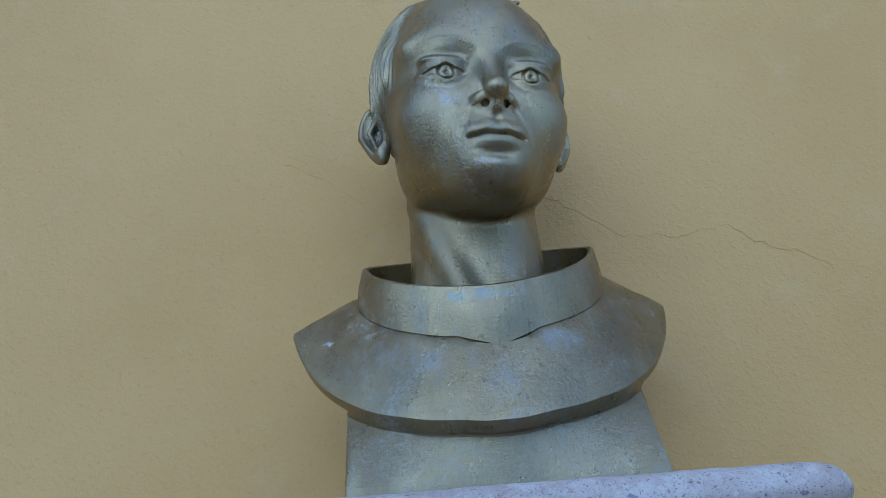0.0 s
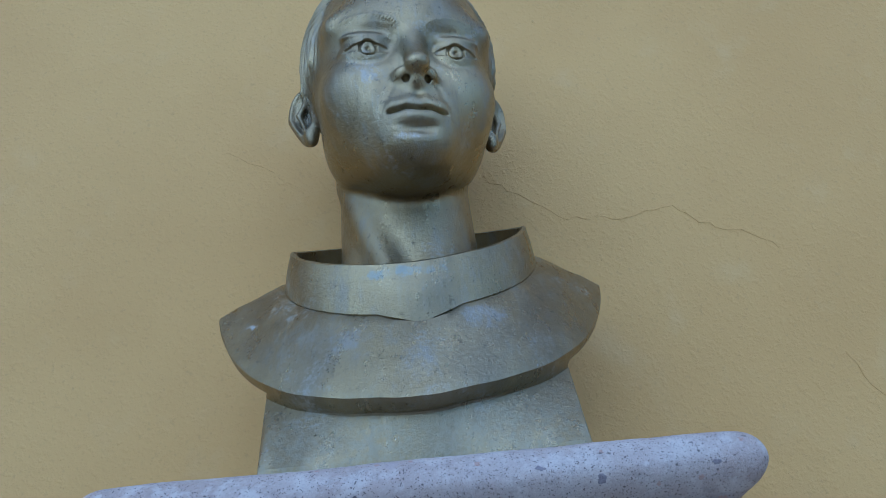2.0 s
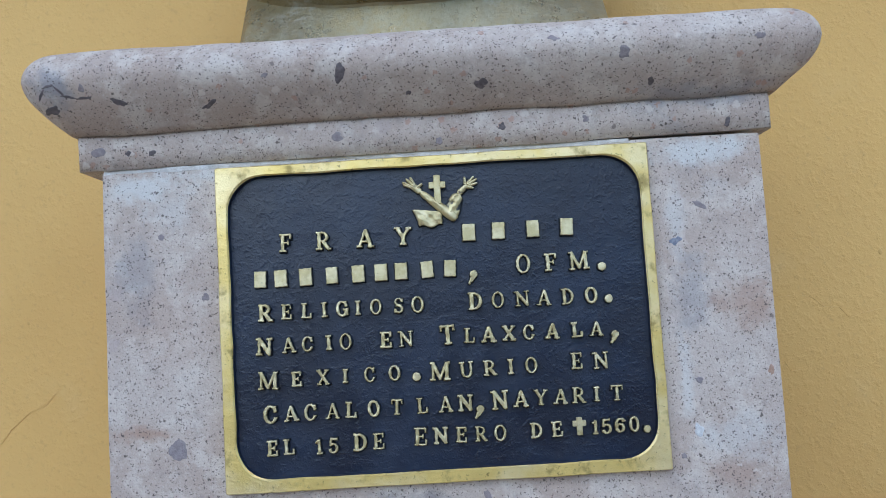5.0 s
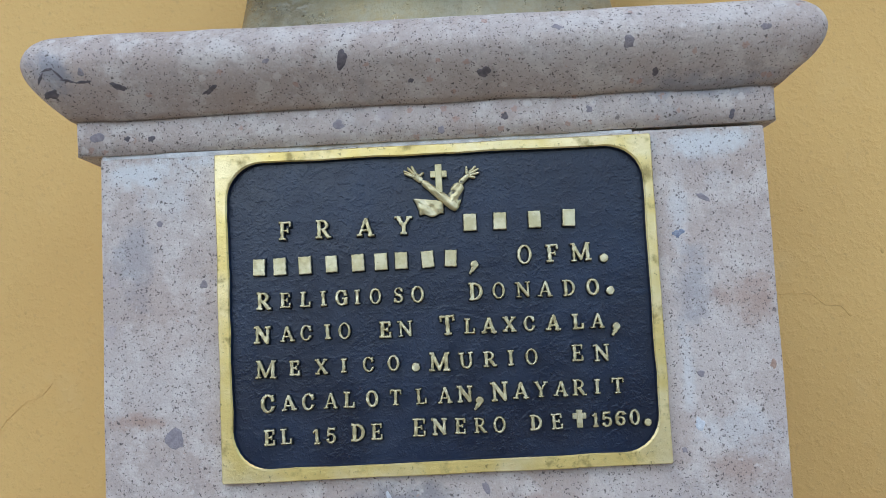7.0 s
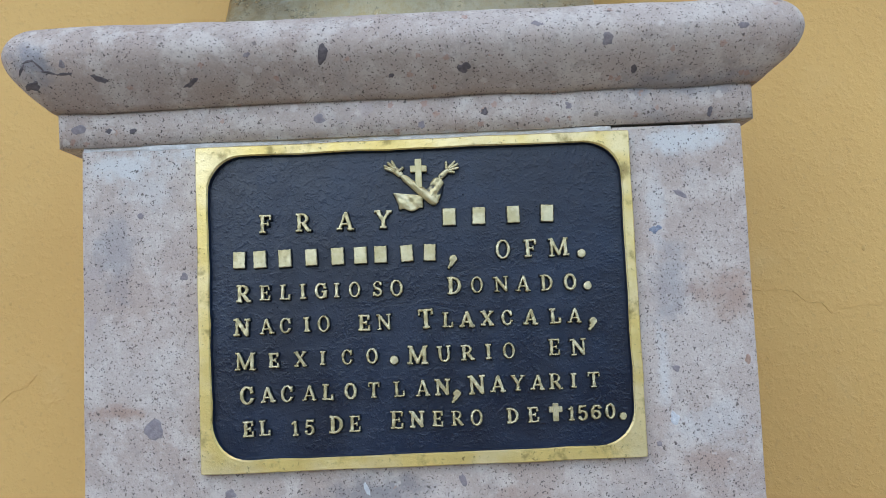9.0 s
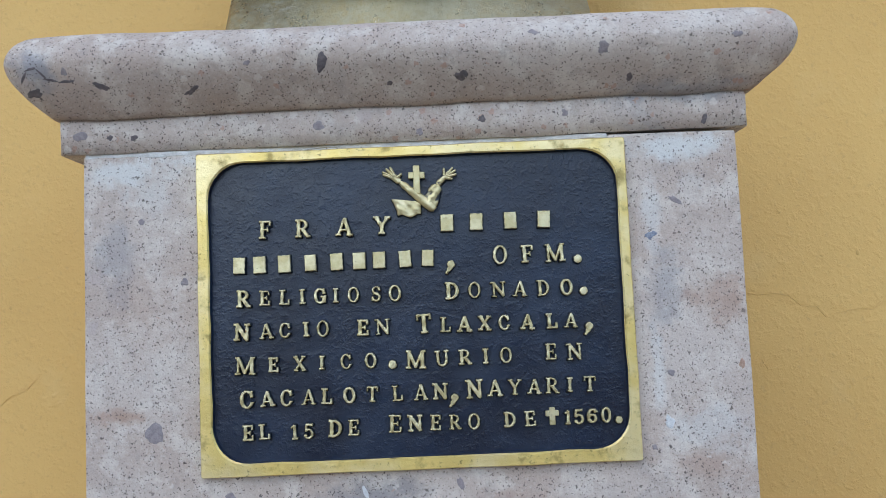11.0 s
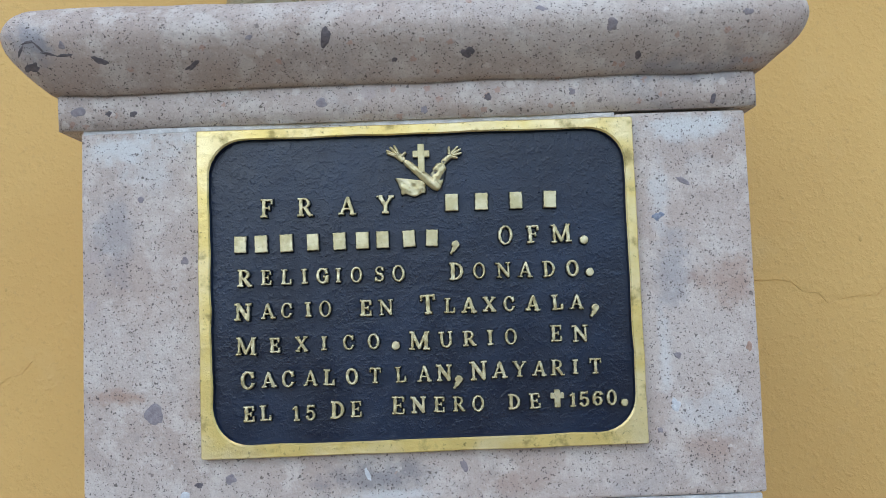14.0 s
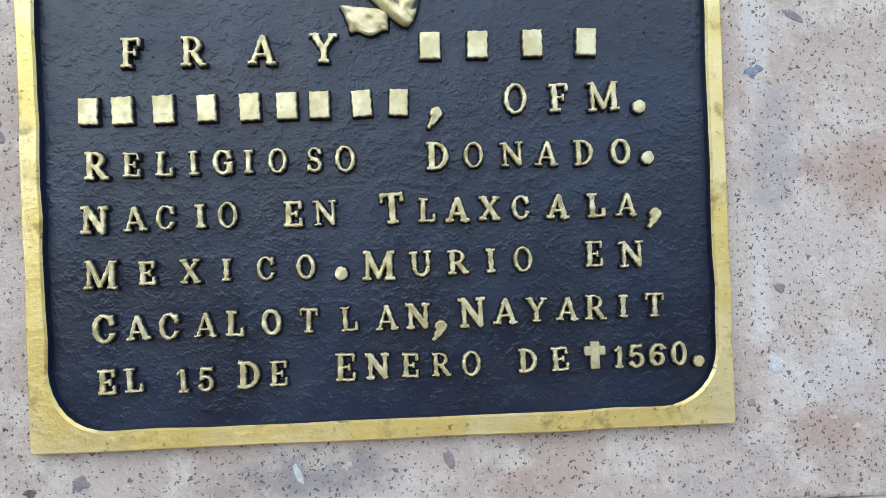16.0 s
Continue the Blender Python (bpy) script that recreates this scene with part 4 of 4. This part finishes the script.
def head_field(P):
    """Head and neck of the bust; x across, -y ahead, z up, from the middle of the head."""
    X, Y, Z = P
    A = np.abs(X)
    S = (A, Y, Z)
    f = ell(P, (0, 0.020, 0.066), (0.109, 0.128, 0.110))
    f = smin(f, ell(P, (0, -0.022, 0.01), (0.097, 0.088, 0.115)), 0.03)
    f = smin(f, ell(P, (0, -0.046, -0.070), (0.071, 0.065, 0.063)), 0.03)
    f = smin(f, ell(P, (0, -0.089, -0.104), (0.034, 0.029, 0.025)), 0.03)
    f = smin(f, ell(S, (0.056, -0.008, -0.062), (0.026, 0.044, 0.040)), 0.03)
    f = smin(f, ell(S, (0.056, -0.068, -0.030), (0.034, 0.032, 0.032)), 0.03)
    f = smin(f, ell(S, (0.042, -0.081, 0.046), (0.042, 0.010, 0.013)), 0.032)
    f = smin(f, ell(S, (0.042, -0.050, -0.052), (0.030, 0.034, 0.030)), 0.03)
    # neck with its two cords
    f = smin(f, cone(P, (0.005, 0.048, -0.06), (0.014, 0.036, -0.30), 0.072, 0.081), 0.012)
    f = smin(f, cone(S, (0.057, 0.030, -0.09), (0.016, -0.040, -0.235), 0.014, 0.014), 0.012)
    f = smin(f, ell(P, (0.01, 0.06, -0.268), (0.122, 0.085, 0.070)), 0.045)
    # eye hollows, balls and lids
    f = smax(f, -ell(S, (0.042, -0.123, 0.011), (0.033, 0.027, 0.023)), 0.013)
    ball = ell(S, (0.045, -0.082, 0.003), (0.0255, 0.0235, 0.0235))
    lid = ball - 0.0034
    arch = 0.0105 * (1 - ((A - 0.045) / 0.027) ** 2)
    upper = np.maximum(lid, -(Z - 0.0045 - np.clip(arch, -0.004, 1) * 0.60) * 0.8)
    lower = np.maximum(lid, (Z - 0.0025 + np.clip(arch, -0.004, 1) * 0.55) * 0.8)
    f = smin(f, ball, 0.004)
    f = smin(f, upper, 0.004)
    f = smin(f, lower, 0.004)
    f = smin(f, ell(S, (0.046, -0.096, 0.020), (0.026, 0.010, 0.005)), 0.008)
    # rings cut for iris and pupil
    ir = np.sqrt((A - 0.046) ** 2 + (Z - 0.0035) ** 2)
    near_eye = np.abs(ball) < 0.004
    f = np.where(near_eye & (Y < -0.09), f + 0.0022 * np.exp(-((ir - 0.0088) / 0.0012) ** 2) + 0.0036 * np.exp(-(ir / 0.0026) ** 2), f)
    # nose
    f = smin(f, cone(P, (0, -0.096, 0.030), (0, -0.127, -0.028), 0.0070, 0.0092), 0.014)
    f = smin(f, ell(P, (0, -0.129, -0.030), (0.0120, 0.0115, 0.0100)), 0.008)
    f = smin(f, ell(P, (0, -0.112, -0.044), (0.0085, 0.014, 0.009)), 0.010)
    f = smin(f, ell(S, (0.0146, -0.1125, -0.0350), (0.0080, 0.0125, 0.0088)), 0.006)
    f = smax(f, -ell(S, (0.0100, -0.1170, -0.0435), (0.0068, 0.0085, 0.0068)), 0.0015)
    # mouth: two lips and the cut between them
    f = smin(f, ell(P, (0, -0.094, -0.070), (0.040, 0.022, 0.030)), 0.024)
    bow = 0.0026 * np.exp(-((A - 0.008) / 0.006) ** 2)
    f = smin(f, ell((X, Y, Z - bow), (0, -0.1115, -0.0715), (0.030, 0.0108, 0.0076)), 0.007)
    f = smin(f, ell(P, (0, -0.110, -0.0858), (0.022, 0.0122, 0.0090)), 0.009)
    slit = np.sqrt(((Z + 0.0778 + 1.5 * A ** 2 - 0.0016 * np.exp(-((A - 0.011) / 0.006) ** 2)) / 0.0021) ** 2 + (np.maximum(A - 0.026, 0) / 0.004) ** 2)
    f = np.where((Y < -0.08), f + 0.0046 * np.exp(-slit ** 2), f)
    f = smax(f, -ell(P, (0, -0.128, -0.0985), (0.022, 0.011, 0.005)), 0.010)
    f = np.where(Y < -0.09, f + 0.0016 * np.exp(-(X / 0.004) ** 2 - ((Z + 0.058) / 0.006) ** 2), f)
    # fold from the nose wing to the corner of the mouth
    fold = (A - 0.022 - (-0.046 - Z) * 0.45)
    f = np.where((Y < -0.06) & (Z < -0.042) & (Z > -0.085), f + 0.0006 * np.exp(-(fold / 0.004) ** 2), f)
    # cropped hair: a thin cap of combed locks behind a hairline, over the ears and crown
    line = Y + 0.058 - 0.9 * np.maximum(0, Z - 0.13) + 0.15 * np.maximum(0, 0.02 - Z)
    hair = np.clip(line / 0.015, 0, 1) * np.clip((Z + 0.020 - 0.6 * np.maximum(0, 0.005 - Y)) / 0.02, 0, 1)
    locks = 0.0018 * np.sin(1650 * (Y * 0.62 + 0.26 * Z) + 5 * np.sin(70 * Z) + 4 * np.sin(90 * Y)) + 0.0008 * np.sin(420 * Y + 240 * X)
    shell = np.abs(f) < 0.012
    f = np.where(shell, f - hair * (0.0035 + locks), f)
    # ears: bowl with a rolled rim and lobe
    lean = 0.85
    ex, ey = A - 0.1072 - 0.0042 * np.sign(X), Y - 0.020
    U = ex * math.cos(lean) - ey * math.sin(lean)
    V = ex * math.sin(lean) + ey * math.cos(lean)
    Wz = Z + 0.002
    Q = (U, (V - 0.10 * Wz) * (1 + 16 * np.clip(-Wz, 0, 0.04)), Wz)
    ear = ell(Q, (0, 0.006, 0.0), (0.0085, 0.0245, 0.040))
    ear = smax(ear, -ell(Q, (0.0080, 0.0055, 0.005), (0.0115, 0.0178, 0.0315)), 0.003)
    ear = smin(ear, ell(Q, (0.001, -0.003, -0.029), (0.007, 0.009, 0.011)), 0.008)
    ear = smin(ear, ell(Q, (0.003, -0.015, -0.006), (0.005, 0.006, 0.010)), 0.006)
    ear = smin(ear, cone(Q, (0.0010, 0.002, 0.020), (0.0020, 0.013, 0.004), 0.0035, 0.003), 0.003)
    ear = smin(ear, cone(Q, (0.0020, 0.013, 0.004), (0.0030, 0.006, -0.020), 0.003, 0.003), 0.003)
    f = smin(f, ear, 0.006)
    # forelock at the front of the crown
    for i in range(15):
        xa, xb = -0.050 + 0.0066 * i, -0.044 + 0.0070 * i + 0.004 * (i % 2)
        f = smin(f, cone(P, (xa, -0.010 - 0.003 * (i % 2), 0.1678 - 4.4 * xa ** 2), (xb, -0.050 - 0.004 * (i % 3), 0.1522 - 4.4 * xb ** 2), 0.0040, 0.0028), 0.003)
    # brows as fine ridges
    by = 0.0455 - 10.0 * (A - 0.050) ** 2
    brow = np.exp(-((Z - by) / 0.0030) ** 2) * np.clip((A - 0.013) / 0.006, 0, 1) * np.clip((0.080 - A) / 0.014, 0, 1) * (Y < -0.05)
    f = f - brow * (0.0008 + 0.0003 * np.sin(1500 * A + 1100 * Z))
    return f


def head_mesh():
    step = 0.0017
    lo, hi = np.array((-0.135, -0.158, -0.262)), np.array((0.135, 0.158, 0.212))
    n = np.ceil((hi - lo) / step).astype(int)
    axes = [(lo[i] + step * np.arange(n[i])).astype(np.float32) for i in range(3)]
    verts, quads = surface(head_field(np.meshgrid(*axes, indexing="ij")), lo, step)
    return settle(*refine(verts, quads))


def refine(verts, quads):
    """Each quad into four; edges shared by two quads share their middle."""
    n = len(verts)
    ends = np.stack([quads, np.roll(quads, -1, 1)], 2).reshape(-1, 2)
    ends.sort(1)
    edges, back = np.unique(ends, axis=0, return_inverse=True)
    mids = (verts[edges[:, 0]] + verts[edges[:, 1]]) / 2
    m = back.reshape(-1, 4) + n
    centres = np.arange(len(quads)) + n + len(edges)
    out = [np.stack([quads[:, i], m[:, i], centres, m[:, i - 1]], 1) for i in range(4)]
    return np.concatenate([verts, mids, verts[quads].mean(1)]), np.concatenate(out)


def settle(verts, quads):
    """Slide the vertices onto the true surface, so that fine cuts come out crisp."""
    e = 0.0004
    for turn in range(2):
        base = head_field(tuple(verts.T))
        grad = np.stack([(head_field(tuple((verts + e * np.eye(3)[i]).T)) - base) / e for i in range(3)], 1)
        length = np.maximum((grad ** 2).sum(1), 0.3)
        verts = verts - np.clip(base / length, -0.001, 0.001)[:, None] * grad * 0.9
    return verts, quads


def body_rings():
    """Cut-off chest, capelet with its thick rim, and the standing collar, as rings from the base up."""
    N = 200
    bx, by = 0.083, 0.885
    rings = {"base": [], "base2": [], "chest": [], "under": [], "rim0": [], "rim1": [], "rim2": [], "cape": [], "cape2": [], "cape3": [], "foot": [], "foot2": [], "foot3": [], "band": [], "lip0": [], "lip1": [], "lip2": [], "in": [], "end": []}
    for i in range(N):
        a = 2 * math.pi * i / N
        c, s = math.cos(a), math.sin(a)           # s < 0 is the front
        c2, s2 = math.copysign(abs(c) ** 1.26, c), math.copysign(abs(s) ** 1.26, s)
        # chest: a rounded box in plan
        k = (abs(c / 0.1460) ** 36 + abs(s / (0.138 if s < 0 else 0.10)) ** 36) ** (-1 / 36)
        flare = 1 + 0.02 * max(0, c) ** 3
        rings["base"].append((bx + c * k * flare, by + s * k, TOP - 0.001))
        rings["base2"].append((bx + c * k * 0.992, by + s * k, 1.542))
        # rim of the capelet
        rx, ry = (0.213 if c > 0 else 0.209), (0.158 if s < 0 else 0.11)
        px, py = bx + rx * c2, by + ry * s2
        d = py - 0.727
        zr = 1.588 + 0.45 * d + 3.2 * d * d if py < 0.885 else 1.739 - 0.1 * (py - 0.885)
        zr = min(zr, 1.722) + 0.004 * (1 - abs(c) ** 3) + 0.03 * (px - bx) + 0.0004 * math.sin(9 * a) + 0.0003 * math.sin(23 * a)
        py += 0.040 * max(0.0, c) ** 4
        qx, qy = bx + max(-0.1450, min(0.1440, (px - bx) * 1.0)), by + (py - by) * 0.868
        rings["chest"].append((qx, qy, zr - 0.0150))
        rings["under"].append((qx, qy - 0.0015, zr - 0.0130))
        rings["rim0"].append((bx + (px - bx) * 0.982, by + (py - by) * 0.940, zr - 0.0112))
        rings["rim1"].append((px, py, zr - 0.0028))
        rings["rim2"].append((bx + (px - bx) * 0.998, by + (py - by) * 0.994, zr + 0.001))
        # foot of the collar
        fx, fy = bx + 0.137 * c, by + 0.004 + (0.121 if s < 0 else 0.095) * s
        point = max(0.0, 1 - abs(a - 1.5 * math.pi - 0.05) / 0.30)
        zf = 1.676 + 0.68 * (min(fy, 0.90) - 0.768) + 0.03 * (fx - bx) - 0.006 * point
        for key, f, lift in (("cape", 0.30, 0.002), ("cape2", 0.62, 0.001), ("cape3", 0.9, -0.001)):
            rings[key].append((px + (fx - px) * f, py + (fy - py) * f, zr + (zf - zr) * f + lift * abs(c) + 0.002))
        rings["foot"].append((fx - 0.0005 * c, fy - 0.0005 * s, zf - 0.0020 - 0.005 * point))
        rings["foot2"].append((fx + 0.0007 * c, fy + 0.0007 * s - 0.0012 * point, zf - 0.0012 - 0.005 * point))
        rings["foot3"].append((fx + 0.0007 * c, fy + 0.0007 * s - 0.0012 * point, zf + 0.001 - 0.004 * point))
        tx, ty = bx + 0.131 * c, by + 0.002 + (0.1155 if s < 0 else 0.092) * s - 0.003 * point
        zt = 1.7275 + 0.62 * (min(ty, 0.87) - 0.771) + 0.35 * max(0, ty - 0.87) + 0.03 * (tx - bx)
        rings["band"].append(((fx + tx) / 2 + 0.001 * c, (fy + ty) / 2 + 0.001 * s - 0.003 * point, (zf + zt) / 2))
        rings["lip0"].append((tx, ty, zt - 0.002))
        rings["lip1"].append((tx - 0.003 * c, ty - 0.003 * s, zt))
        rings["lip2"].append((tx - 0.0065 * c, ty - 0.0065 * s, zt - 0.002))
        rings["in"].append((tx - 0.006 * c, ty - 0.006 * s, zt - 0.05))
        rings["end"].append((bx + (tx - bx) * 0.3, by + (ty - by) * 0.3, zt - 0.055))
    return list(rings.values())


HEAD = Matrix.Translation((0.086, 0.857, 1.944)) @ pose(0, 0, 0, -2, 2, 9.5)


def bust_mesh():
    bm = loft(body_rings())
    # fine grid over the long quads, so that the cast unevenness can show
    bmesh.ops.subdivide_edges(bm, edges=[e for e in bm.edges if e.calc_length() > 0.016], cuts=2, use_grid_fill=True)
    for v in bm.verts:
        if v.co.z > TOP + 0.004:
            v.co += noise.noise_vector(v.co * 26) * 0.0005
    verts, quads = head_mesh()
    m = np.array(HEAD)
    verts = verts @ m[:3, :3].T + m[:3, 3]
    head = bpy.data.meshes.new("head")
    head.from_pydata(verts.tolist(), [], quads.tolist())
    bm.from_mesh(head)
    bpy.data.meshes.remove(head)
    return bm


B0 = Vector((0.083, 0.885, TOP))
bust = new("bust_statue", mesh_of("bust_statue", shift(bust_mesh(), -B0), BRONZE, True))
bust.location = B0
tagged(bust, "weathered bronze bust with collar and capelet on a stone plinth", "statue")
sharp = bust.data
sharp.set_sharp_from_angle(angle=radians(33))
